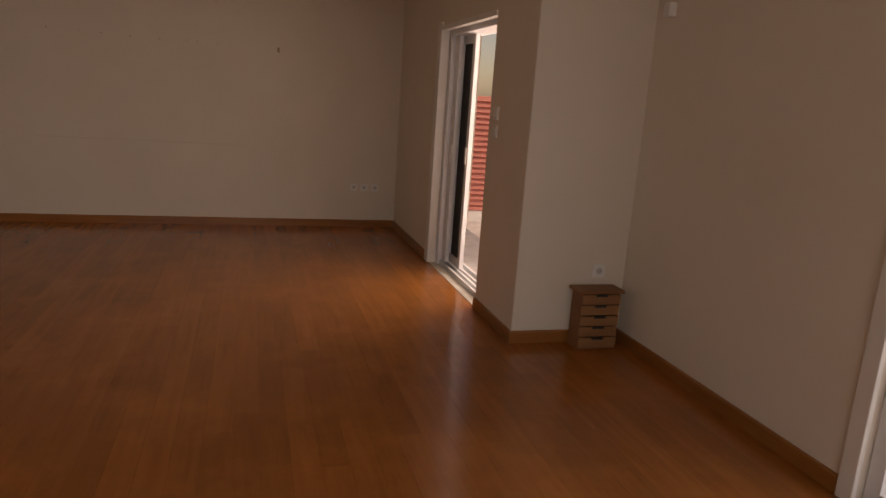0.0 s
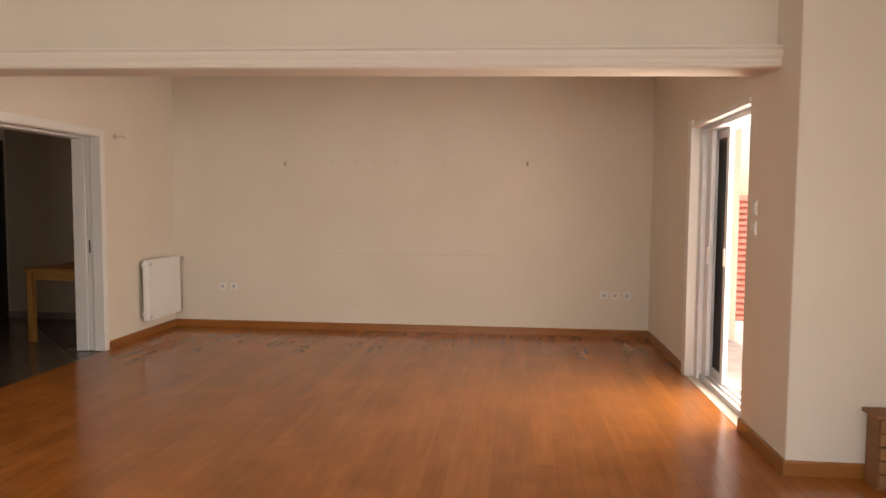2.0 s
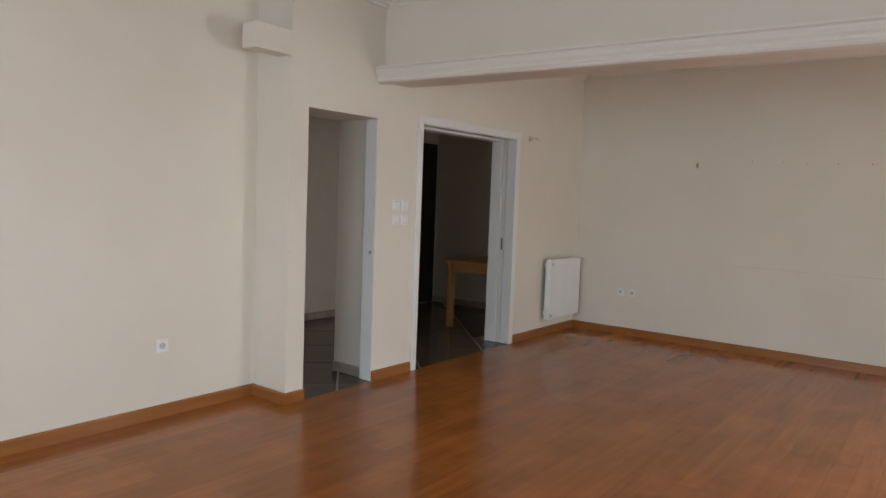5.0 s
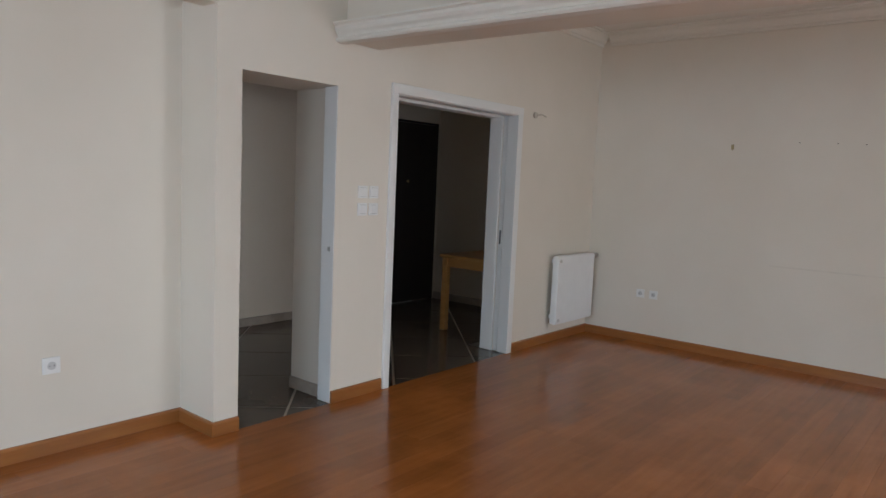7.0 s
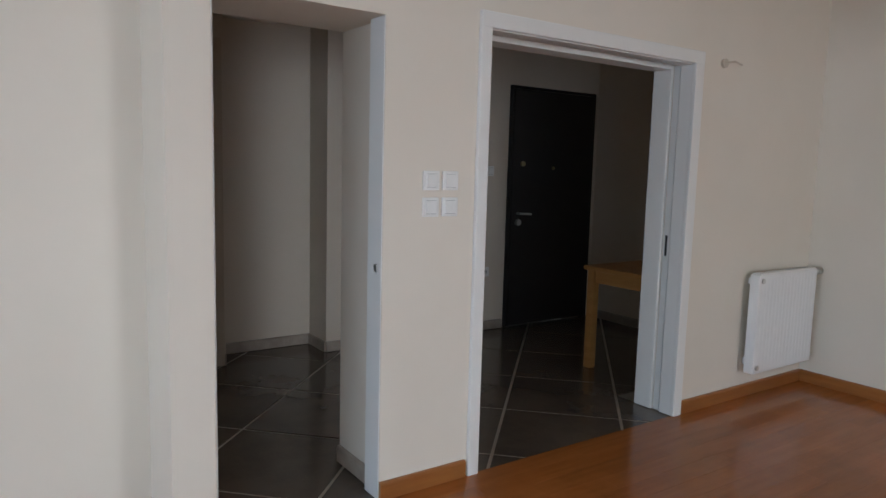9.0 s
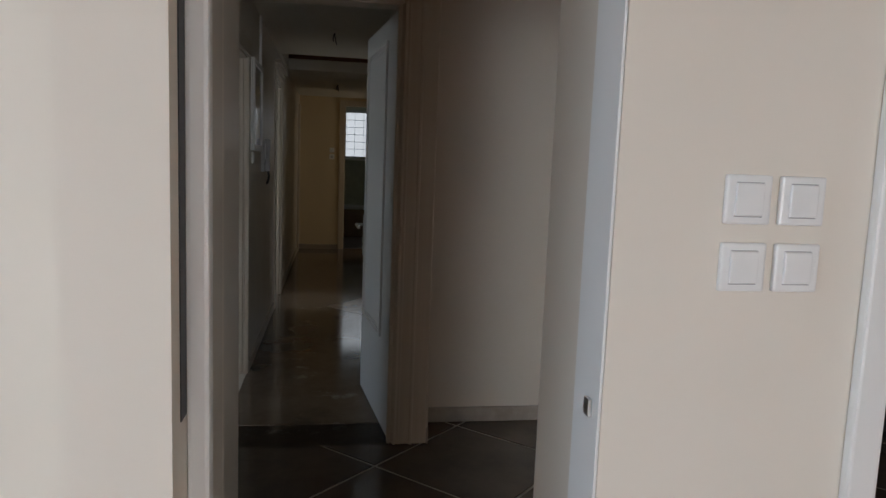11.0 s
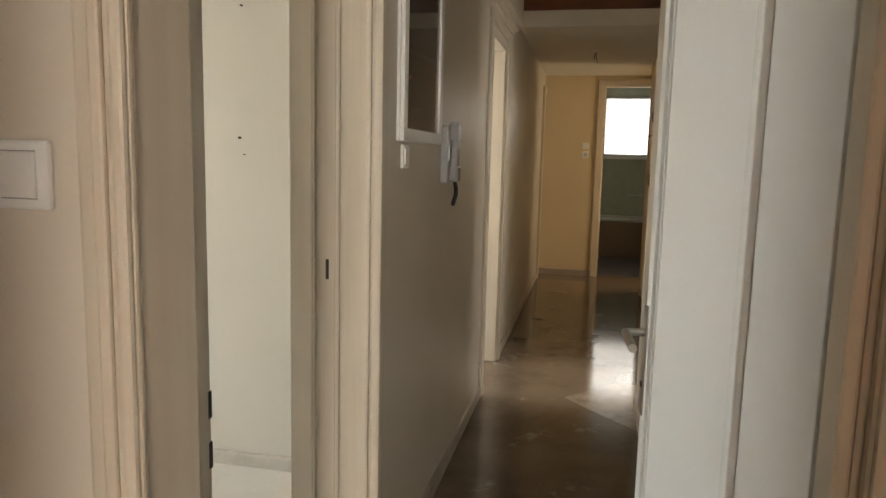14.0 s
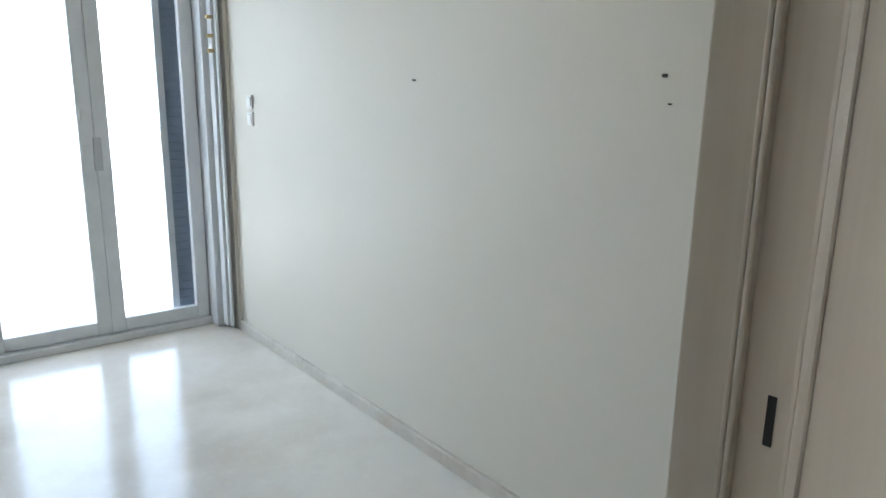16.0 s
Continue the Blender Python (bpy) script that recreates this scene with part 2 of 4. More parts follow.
# ---- structure: living room ----
west = setting("wall_west", blocks(
    (XN - 0.15, XL, 3.545, 3.70, 0, TOP), (HX, XL, 3.70, 4.385, 2.015, TOP), (HX, XL, 4.42, 4.90, 0, TOP), (-2.965, XL, 4.385, 4.42, 0, TOP),
    (HX, -2.965, 4.385, 4.42, 2.015, TOP), (HX, XL, 4.90, 6.37, 2.055, TOP), (-3.12, XL, 6.37, YE, 0, TOP)), WALL, "cream painted plaster wall with two openings into the hall", "wall")
setting("wall_niche", blocks((XN - 0.15, XN, YS, 3.545, 0, TOP)), WALL, "cream painted plaster wall lit by daylight", "wall")
setting("wall_soffit_box", blocks((-2.99, XL - 0.001, 3.26, 3.547, 2.33, 2.49), bevel=0.004), WALL, "small cream plaster box high on the pier", "wall")
setting("wall_north", blocks((XL - 0.3, XR + 0.9, YE, YE + 0.2, 0, TOP)), WALL, "cream painted plaster end wall with faint furniture marks", "wall")
setting("wall_east", blocks((XR, XR + 0.3, 3.984, 4.72, 0, TOP), (XR, XR + 0.3, 4.72, 6.10, 2.08, TOP), (XR, XR + 0.3, 6.10, YE, 0, TOP)), WALL, "cream painted wall with a balcony door", "wall")
setting("wall_pier", blocks((XR + 0.003, XRR + 0.2, YP, YP + 0.25, 0, TOP)), WALL, "cream plaster face of the pier beside the balcony", "wall")
setting("wall_southeast", blocks((XRR, XRR + 0.2, 2.06, YP, 0, TOP), (XRR, XRR + 0.2, -0.6, 2.06, 2.12, TOP), (XRR, XRR + 0.2, YS, -0.6, 0, TOP)), WALL, "cream painted plaster wall", "wall")
setting("wall_south", blocks((XN, -2.2, YS - 0.2, YS, 0, TOP), (1.8, XRR + 0.2, YS - 0.2, YS, 0, TOP), (-2.2, 1.8, YS - 0.2, YS, 2.5, TOP), (-2.2, 1.8, YS - 0.2, YS, 0, 0.15)), WALL, "cream plaster wall around a wide window", "wall")
setting("ceiling_living", blocks((XN - 0.2, XRR + 0.2, YS, YE + 0.1, TOP, TOP + 0.15)), CEIL, "off-white plaster ceiling", "ceiling")

# beam with its moulding
setting("beam", blocks((XL, XR + 0.002, 4.44, 4.725, 2.29, TOP)), WALL, "cream plaster beam across the room", "beam")
moulding = [(0, 0.0), (0.03, -0.004), (0.075, 0.0), (0.085, 0.012), (0.085, 0.022), (0.072, 0.03), (0.078, 0.045), (0.092, 0.06), (0.098, 0.078), (0.094, 0.094), (0.1, 0.1), (0.112, 0.104), (0.112, 0.115), (0, 0.115)]
setting("trim_beam", swept(moulding, (XL, 4.44, 2.275), (XR, 4.44, 2.275)), CEIL, "rounded plaster moulding along the beam", "moulding")
cove = [(0, 0), (0.018, 0), (0.022, 0.02), (0.035, 0.028), (0.042, 0.05), (0.065, 0.075), (0.095, 0.088), (0.1, 0.1), (0.118, 0.104), (0.12, 0.118), (0, 0.118)]
for name, a, b in (("cornice_north", (-2.75, YE, 0), (2.36, YE, 0)), ("cornice_west", (XL, 4.84, 0), (XL, YE, 0)), ("cornice_east", (XR, YE, 0), (XR, 4.84, 0)),
                   ("cornice_beam", (XL, 4.725, 0), (XR, 4.725, 0))):
    if name == "cornice_beam":
        a, b = b, a
    setting(name, swept(cove, (*a[:2], TOP - 0.118), (*b[:2], TOP - 0.118)), CEIL, "white plaster cornice under the ceiling", "cornice")
for name, a, b in (("cornice_south_beam", (-2.73, 4.44, 0), (3.1, 4.44, 0)), ("cornice_south_west", (XL, 3.55, 0), (XL, 4.44, 0))):
    setting(name, swept(cove, (*a[:2], TOP - 0.118), (*b[:2], TOP - 0.118)), CEIL, "white plaster cornice under the ceiling", "cornice")

# the beam runs a little askew and dips towards the balcony
for name in ("beam", "trim_beam", "cornice_beam", "cornice_south_beam"):
    for v in bpy.data.objects[name].data.vertices:
        s = (v.co.x - XL) / (XR - XL)
        v.co.y -= 0.115 * s
        if v.co.z < 2.6:
            v.co.z -= 0.085 * s

# baseboards
skirt = [(0, 0), (0.016, 0), (0.016, 0.068), (0.011, 0.078), (0, 0.08)]


def baseboard(a, b, material=BASE_WOOD, label="varnished wooden baseboard along the wall", profile=skirt):
    return setting("baseboard", swept(profile, (*a, 0.0), (*b, 0.0)), material, label, "baseboard")


for a, b in (((XL, YE), (XR, YE)), ((XR, YE), (XR, 6.21)), ((XR, 4.72), (XR, YP)), ((XR - 0.016, YP), (XRR, YP)), ((XRR, YP), (XRR, 2.13)), ((XL, 6.425), (XL, YE)), ((XL, 4.385), (XL, 4.835)),
             ((XL, 3.545), (XL, 3.70)), ((XN, 3.545), (XL + 0.016, 3.545)), ((XN, YS), (XN, 3.545)), ((XRR, -0.68), (XRR, YS))):
    baseboard(a, b)

# floor slabs
setting("floor_living", blocks((XL, XR + 0.15, YS - 0.1, YE + 0.1, -0.2, -0.008), (XR + 0.15, XRR + 0.1, YS - 0.1, YP + 0.1, -0.2, -0.008), (XN - 0.1, XL, YS - 0.1, 3.60, -0.2, -0.008)), plain("brown_subfloor", (0.22, 0.08, 0.025), 0.6), "dark bed under the wooden floor", "floor")

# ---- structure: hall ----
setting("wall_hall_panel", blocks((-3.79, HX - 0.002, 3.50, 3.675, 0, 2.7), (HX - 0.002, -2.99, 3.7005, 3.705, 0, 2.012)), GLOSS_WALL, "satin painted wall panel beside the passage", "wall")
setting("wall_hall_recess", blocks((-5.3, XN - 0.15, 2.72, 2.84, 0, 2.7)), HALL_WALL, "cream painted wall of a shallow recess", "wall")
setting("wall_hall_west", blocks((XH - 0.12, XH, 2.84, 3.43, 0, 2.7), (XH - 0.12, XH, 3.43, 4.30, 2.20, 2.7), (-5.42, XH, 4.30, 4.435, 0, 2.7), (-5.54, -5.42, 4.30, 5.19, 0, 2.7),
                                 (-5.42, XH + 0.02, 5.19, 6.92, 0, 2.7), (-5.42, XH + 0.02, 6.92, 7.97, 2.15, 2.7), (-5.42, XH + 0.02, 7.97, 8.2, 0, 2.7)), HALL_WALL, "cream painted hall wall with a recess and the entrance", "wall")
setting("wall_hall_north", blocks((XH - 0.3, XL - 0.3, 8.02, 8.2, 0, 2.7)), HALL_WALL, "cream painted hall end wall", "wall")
setting("ceiling_hall", blocks((-5.6, HX, 2.7, 8.2, 2.7, 2.8)), CEIL, "off-white hall ceiling", "ceiling")
setting("floor_hall", blocks((-5.42, HX, 2.72, 8.1, -0.2, -0.008), (HX, XL - 0.002, 3.70, 4.42, -0.2, -0.008), (HX, XL - 0.002, 4.90, 6.37, -0.2, -0.008)), INLAY, "pale inlay bed between the hall tiles", "floor")
for a, b in (((-5.42, 4.435), (-5.42, 5.19)), ((-5.42, 5.19), (XH + 0.02, 5.19)), ((XH + 0.02, 5.19), (XH + 0.02, 6.90)), ((XH + 0.02, 8.02), (HX, 8.02)), ((HX, 4.42), (-2.97, 4.42)), ((XH, 3.26), (XH, 3.40)), ((XH, 4.425), (XH, 4.435))):
    baseboard(a, b, MARBLE_BASE, "grey-brown marble skirting along the hall wall")

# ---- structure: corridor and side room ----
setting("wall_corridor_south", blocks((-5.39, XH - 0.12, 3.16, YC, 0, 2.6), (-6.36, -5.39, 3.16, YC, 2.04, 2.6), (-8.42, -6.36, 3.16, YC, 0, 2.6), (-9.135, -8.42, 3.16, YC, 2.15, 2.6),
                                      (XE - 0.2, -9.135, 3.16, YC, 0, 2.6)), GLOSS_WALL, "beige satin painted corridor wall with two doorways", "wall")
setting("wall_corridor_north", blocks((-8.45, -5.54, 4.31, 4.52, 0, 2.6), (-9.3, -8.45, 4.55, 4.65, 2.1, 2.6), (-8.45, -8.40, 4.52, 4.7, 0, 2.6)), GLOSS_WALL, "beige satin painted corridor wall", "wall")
setting("wall_corridor_end", blocks((XE - 0.15, XE, 3.2, 4.10, 0, 2.6), (XE - 0.15, XE, 4.10, 4.72, 2.305, 2.6), (XE - 0.15, XE, 4.72, 5.4, 0, 2.6)), TAN_WALL, "tan painted corridor end wall with a bathroom doorway", "wall")
setting("ceiling_corridor", blocks((-8.82, XH - 0.12, 3.2, 4.9, CT, CT + 0.1), (XE - 0.1, -9.95, 3.2, 5.2, CT, 2.56), (-9.95, -8.82, 3.2, YC + 0.02, CT, 2.8), (-9.95, -8.82, 4.53, 4.7, CT, 2.8)), CEIL, "cream corridor ceiling with an open loft hatch", "ceiling")
setting("ceiling_hatch_boards", blocks(*[(-9.95, -8.80, YC + 0.02 + i * 0.19, YC + 0.20 + i * 0.19, 2.76, 2.8) for i in range(6)], (-9.97, -9.93, YC, 4.55, 2.55, 2.8), (-8.84, -8.82, YC, 4.55, 2.53, 2.8)), BOARD, "red-brown boards inside the loft hatch", "ceiling")
setting("floor_corridor", blocks((XE - 0.1, XH - 0.29, 3.16, 6.2, -0.2, 0), (-5.42, XH, 3.36, 4.30, -0.2, -0.004), (-9.15, -8.40, 2.0, 3.16, -0.2, 0)), BROWN_MARBLE, "polished brown marble corridor floor with pale scuffs", "floor")
low = [(0, 0), (0.012, 0), (0.012, 0.07), (0, 0.075)]
for a, b in (((-6.38, YC), (-8.34, YC)), ((-9.23, YC), (XE, YC)), ((XE, YC), (XE, 4.03))):
    baseboard(a, b, MARBLE_BASE, "brown marble skirting along the corridor", low)
baseboard((-8.45, 4.31), (-6.2, 4.31), MARBLE_BASE, "brown marble skirting along the corridor", low)

setting("wall_side_west", blocks((SX - 0.15, SX, -0.30, 3.16, 0, 2.75)), GREEN_WALL, "pale painted side room wall with two nails", "wall")
setting("wall_side_south", blocks((SX - 0.1, SX + 0.02, -0.62, -0.30, 0, 2.75), (SX, XN - 0.15, -0.75, -0.45, 2.35, 2.75), (-4.6, XN - 0.15, -0.75, -0.45, 0, 2.35)), GREEN_WALL, "pale painted wall around the balcony door", "wall")
setting("ceiling_side_room", blocks((SX - 0.1, XN - 0.15, -0.75, 3.16, 2.75, 2.85)), CEIL, "off-white side room ceiling", "ceiling")
setting("floor_side_room", blocks((SX, XN - 0.15, -0.62, 2.72, -0.2, 0), (SX, -5.3, 2.72, 3.16, -0.2, 0), (-6.36, -5.39, 3.16, YC - 0.001, -0.2, 0.001)), PALE_MARBLE, "pale polished marble floor", "floor")
baseboard((SX, -0.3), (SX, 3.16), PALE_BASE, "pale marble skirting under the side room wall", [(o, u * 0.78) for o, u in skirt])
setting("wall_far_room", blocks((-9.3, -9.15, 1.9, 3.16, 0, 2.6), (-8.4, -8.25, 1.9, 3.16, 0, 2.6), (-9.3, -8.05, 1.9, 3.16, 2.5, 2.6)), GREEN_WALL, "pale painted wall of the next room", "wall")
setting("wall_east_room", blocks((-9.6, -8.3, 6.0, 6.15, 0, 2.6), (-8.40, -8.3, 4.7, 6.0, 0, 2.6), (-9.6, -9.5, 4.7, 6.0, 0, 2.6), (-9.6, -8.3, 4.7, 6.1, 2.5, 2.6), (-13.2, -11.7, 6.0, 6.15, 0, 2.6), (-11.85, -11.7, 5.15, 6.0, 0, 2.6), (-13.2, -11.7, 4.95, 6.15, 2.5, 2.6), (-13.25, -13.06, 5.4, 6.15, 0, 2.6)), GREEN_WALL, "pale painted wall of the opposite room", "wall")

# closed unseen shell added over and behind the rooms; its overhangs block the sun
setting("roof", blocks((-16.0, XRR + 0.4, -2.4, 8.4, 3.12, 3.3), (XN - 0.4, XRR + 0.4, YS - 1.8, -2.4, 3.12, 3.3)), PLASTER, "unseen slab added above the rooms to block sun and sky", "roof")
# Added out of view to stop light leaking round the entrance and hatch.
setting("wall_stairwell", blocks((-5.75, -5.55, 5.2, 8.4, 0, 3.1), (-13.2, -5.54, 6.3, 6.45, 0, 3.1), (-9.96, -8.80, 3.16, 3.3, 2.6, 3.1), (-9.96, -8.80, 4.7, 4.9, 2.6, 3.1)), PLASTER, "unseen plain wall added against light leaks", "wall")

# bathroom
setting("wall_bath", blocks((-15.8, -15.65, 3.6, 4.14, 0, 2.6), (-15.8, -15.65, 4.90, 5.5, 0, 2.6), (-15.8, -15.65, 4.14, 4.90, 0, 1.49), (-15.8, -15.65, 4.14, 4.90, 2.43, 2.6), (-15.8, XE - 0.15, 3.6, 3.7, 0, 2.6), (-15.8, XE - 0.15, 5.4, 5.5, 0, 2.6)), BATH_TILE, "pale green tiled bathroom wall", "wall")
setting("ceiling_bath", blocks((-15.8, XE - 0.1, 3.6, 5.5, 2.6, 2.7)), CEIL, "off-white bathroom ceiling", "ceiling")
setting("floor_bath", blocks((-15.8, XE - 0.1, 3.6, 5.5, -0.2, -0.002)), BATH_FLOOR, "dark tiled bathroom floor", "floor")

# ---- doorways ----
def casing(name, label, parts, material, category="door frame"):
    """A door frame: each strip a part of its own."""
    first = parts[0][1]
    root = thing(name, ((first[0] + first[1]) / 2, (first[2] + first[3]) / 2, 0), label, category, kind="structure")
    for piece, box, *rest in parts:
        part(piece, blocks(box, bevel=rest[0] if rest else 0.006), material, root)
    return root


# wide doorway between living room and hall, doors pushed into the wall
f = casing("door_frame_wide", "white painted wide doorway frame with pocket slots", [
    ("casing_left", (XL, XL + 0.022, 4.845, 4.905, 0, 2.05)), ("casing_right", (XL, XL + 0.022, 6.345, 6.418, 0, 2.05)), ("casing_head", (XL, XL + 0.024, 4.845, 6.418, 2.03, 2.10)),
    ("jamb_left", (-3.12, XL, 4.885, 4.90, 0, 2.04), 0.003), ("jamb_left_stop", (-3.02, -2.97, 4.90, 4.915, 0, 2.04), 0.003),
    ("jamb_right_front", (-2.935, XL, 6.348, 6.369, 0, 2.035)), ("jamb_right_back", (-3.12, -2.995, 6.345, 6.369, 0, 2.035)), ("pocket_leaf_edge", (-2.985, -2.945, 6.358, 6.3685, 0.005, 2.03), 0.003),
    ("head_front", (-2.935, XL, 4.905, 6.348, 2.025, 2.052), 0.003), ("head_back", (-3.12, -2.995, 4.905, 6.345, 2.012, 2.052), 0.003)], TRIM)
part("latch_plate", blocks((-2.972, -2.958, 6.3555, 6.3578, 0.94, 1.06)), BLACK, f, "dark latch slot")
# narrow passage
f = casing("door_frame_passage", "white painted passage frame with a sliding door pocket", [
    ("jamb_right", (-2.968, XL - 0.002, 4.379, 4.384, 0, 2.013), 0.001), ("jamb_left_nose", (-2.99, -2.95, 3.7005, 3.738, 0, 2.012), 0.008)], TRIM)
part("pocket_slot", blocks((-2.947, -2.905, 3.7002, 3.7022, 0.98, 2.01), (-2.947, -2.905, 3.7002, 3.7022, 0.0, 0.82)), BLACK, f, "dark sliding door slot")
part("strike_plate", blocks((-2.90, -2.878, 4.372, 4.3785, 0.985, 1.015)), STEEL, f, "small steel strike plate")

# corridor door frame and its open leaf
casing("door_frame_corridor", "worn beige painted door frame at the corridor", [
    ("jamb_left", (XH - 0.12, XH + 0.001, 3.431, 3.488, 0, 2.16)), ("casing_left", (XH, XH + 0.010, 3.42, 3.492, 0, 2.235)), ("bead_left_outer", (XH + 0.009, XH + 0.018, 3.445, 3.462, 0, 2.24), 0.004),
    ("bead_left_inner", (XH + 0.009, XH + 0.020, 3.472, 3.490, 0, 2.235), 0.005), ("jamb_right", (XH - 0.12, XH + 0.001, 4.243, 4.299, 0, 2.16)), ("stop_right", (XH - 0.045, XH + 0.004, 4.226, 4.2425, 0, 2.145), 0.004),
    ("casing_right", (XH, XH + 0.014, 4.25, 4.425, 0, 2.235)), ("bead_right_inner", (XH + 0.013, XH + 0.024, 4.254, 4.268, 0, 2.235), 0.004), ("bead_right_middle", (XH + 0.013, XH + 0.019, 4.276, 4.286, 0, 2.235), 0.002), ("bead_right_outer", (XH + 0.013, XH + 0.022, 4.335, 4.352, 0, 2.235), 0.004),
    ("head", (XH - 0.12, XH + 0.001, 3.488, 4.243, 2.145, 2.199)), ("casing_head", (XH, XH + 0.019, 3.492, 4.25, 2.15, 2.235)), ("bead_head", (XH + 0.018, XH + 0.026, 3.492, 4.25, 2.165, 2.18), 0.003)], BEIGE_FRAME)
leaf_root = thing("interior_door", (XH - 0.065, 4.234, 0), "white panelled interior door standing open into the corridor", "door")
leaf = part("leaf", blocks((-0.87, 0, -0.005, 0.035, 0.008, 2.135), bevel=0.003), TRIM, None)
PX0, PX1, PZ0, PZ1 = -0.785, -0.215, 0.48, 2.03
strips = []
for inset, width, proud in ((0.0, 0.016, 0.017), (0.028, 0.012, 0.012)):
    x0, x1, z0, z1 = PX0 + inset, PX1 - inset, PZ0 + inset, PZ1 - inset
    strips += [(x0, x0 + width, -proud, -0.004, z0, z1), (x1 - width, x1, -proud, -0.004, z0, z1), (x0 + width, x1 - width, -proud, -0.004, z0, z0 + width), (x0 + width, x1 - width, -proud, -0.004, z1 - width, z1)]
panel_trim = [part("panel_moulding", blocks(s, bevel=0.004), TRIM, None) for s in strips]
raised = part("raised_panel", blocks((PX0 + 0.045, PX1 - 0.045, -0.010, -0.0045, PZ0 + 0.045, PZ1 - 0.045), bevel=0.003), TRIM, None)
plate = part("handle_plate", blocks((-0.857, -0.817, -0.013, -0.0045, 0.84, 1.09), bevel=0.003), STEEL, None, "brushed steel back plate")
bm = rod(bmesh.new(), (-0.837, -0.008, 1.03), (-0.837, -0.055, 1.03), 0.009)
rod(bm, (-0.837, -0.055, 1.03), (-0.725, -0.058, 1.022), 0.0095)
lever = part("lever_handle", bm, STEEL, None, "steel lever handle")
keyhole = part("keyhole", rod(bmesh.new(), (-0.837, -0.012, 0.91), (-0.837, -0.0145, 0.91), 0.008), BLACK, None)
swing = Matrix.Translation((XH - 0.065, 4.234, 0)) @ Matrix.Rotation(radians(6.6), 4, "Z")
for ob in (leaf, *panel_trim, raised, plate, lever, keyhole):
    ob.parent = leaf_root
leaf_root.matrix_basis = swing

# side room doorway in the corridor
f = casing("door_frame_side_room", "cream painted stepped door frame of the side room", [
    ("jamb_far_lip", (-6.37, -6.345, 3.118, 3.186, 0, 2.05), 0.003), ("jamb_far_bead", (-6.36, -6.333, 3.1865, 3.194, 0, 2.05), 0.003), ("jamb_far_second_bead", (-6.36, -6.331, 3.1955, 3.203, 0, 2.05), 0.003),
    ("jamb_far_middle", (-6.365, -6.343, 3.2035, 3.259, 0, 2.05), 0.001), ("jamb_far_step_bead", (-6.365, -6.333, 3.26, 3.266, 0, 2.05), 0.002), ("jamb_far_step", (-6.365, -6.328, 3.267, 3.280, 0, 2.05), 0.005),
    ("jamb_far_stop", (-6.365, -6.335, 3.281, 3.357, 0, 2.05), 0.001), ("jamb_far_moulding", (-6.367, -6.324, 3.3575, 3.374, 0, 2.12), 0.006), ("jamb_far_groove", (-6.367, -6.332, 3.3745, 3.383, 0, 2.12), 0.002), ("jamb_far_edge", (-6.38, -6.322, 3.3835, 3.409, 0, 2.12), 0.008),
    ("jamb_near", (-5.41, -5.389, 3.16, YC + 0.001, 0, 2.05)), ("lining_near", (-5.41, XH - 0.122, YC + 0.0015, YC + 0.009, 0, 2.12), 0.002), ("head", (-6.325, -5.41, 3.16, YC - 0.001, 2.02, 2.052)), ("casing_head", (-6.345, -5.412, YC, YC + 0.02, 2.03, 2.12))], FRAME)
part("latch_slot", blocks((-6.3432, -6.3415, 3.233, 3.243, 1.045, 1.105), bevel=0.0006), BLACK, f, "dark empty latch slot")
for z in (0.90, 0.985):
    part("strike_slot", blocks((-5.4125, -5.403, 3.386, YC + 0.0098, z, z + 0.045)), BLACK, f, "dark empty strike slot")

# next doorway on the corridor
f = casing("door_frame_next_room", "cream door frame with a moulded head lit from inside", [
    ("casing_far", (-9.225, -9.135, YC, YC + 0.02, 0, 2.19)), ("casing_near", (-8.43, -8.345, YC, YC + 0.02, 0, 2.19)), ("casing_head", (-9.225, -8.345, YC, YC + 0.022, 2.19, 2.245)),
    ("crown", (-9.275, -8.325, YC, YC + 0.06, 2.272, 2.308), 0.008), ("crown_bed", (-9.25, -8.335, YC, YC + 0.035, 2.245, 2.272), 0.006), ("jamb_far", (-9.134, -9.105, 3.16, YC, 0, 2.15)), ("jamb_near", (-8.445, -8.421, 3.16, YC, 0, 2.15)), ("head", (-9.105, -8.445, 3.16, YC, 2.12, 2.149))], FRAME)
part("lock_holes", blocks((-9.106, -9.103, 3.27, 3.285, 1.0, 1.05), (-9.106, -9.103, 3.27, 3.285, 0.92, 0.96)), BLACK, f, "dark lock holes")
casing("door_frame_bathroom", "tan painted bathroom door frame", [
    ("casing_left", (XE, XE + 0.025, 4.03, 4.115, 0, 2.305)), ("casing_right", (XE, XE + 0.025, 4.70, 4.78, 0, 2.305)), ("casing_head", (XE, XE + 0.026, 4.03, 4.78, 2.30, 2.385)), ("jamb", (XE - 0.15, XE, 4.101, 4.125, 0, 2.30))], BEIGE_FRAME)
casing("door_frame_corridor_south_end", "tan door frame at the corridor's far end", [("casing", (-12.75, -12.66, YC, YC + 0.03, 0, 2.27)), ("casing_head", (-12.98, -12.75, YC, YC + 0.03, 2.19, 2.27))], BEIGE_FRAME)

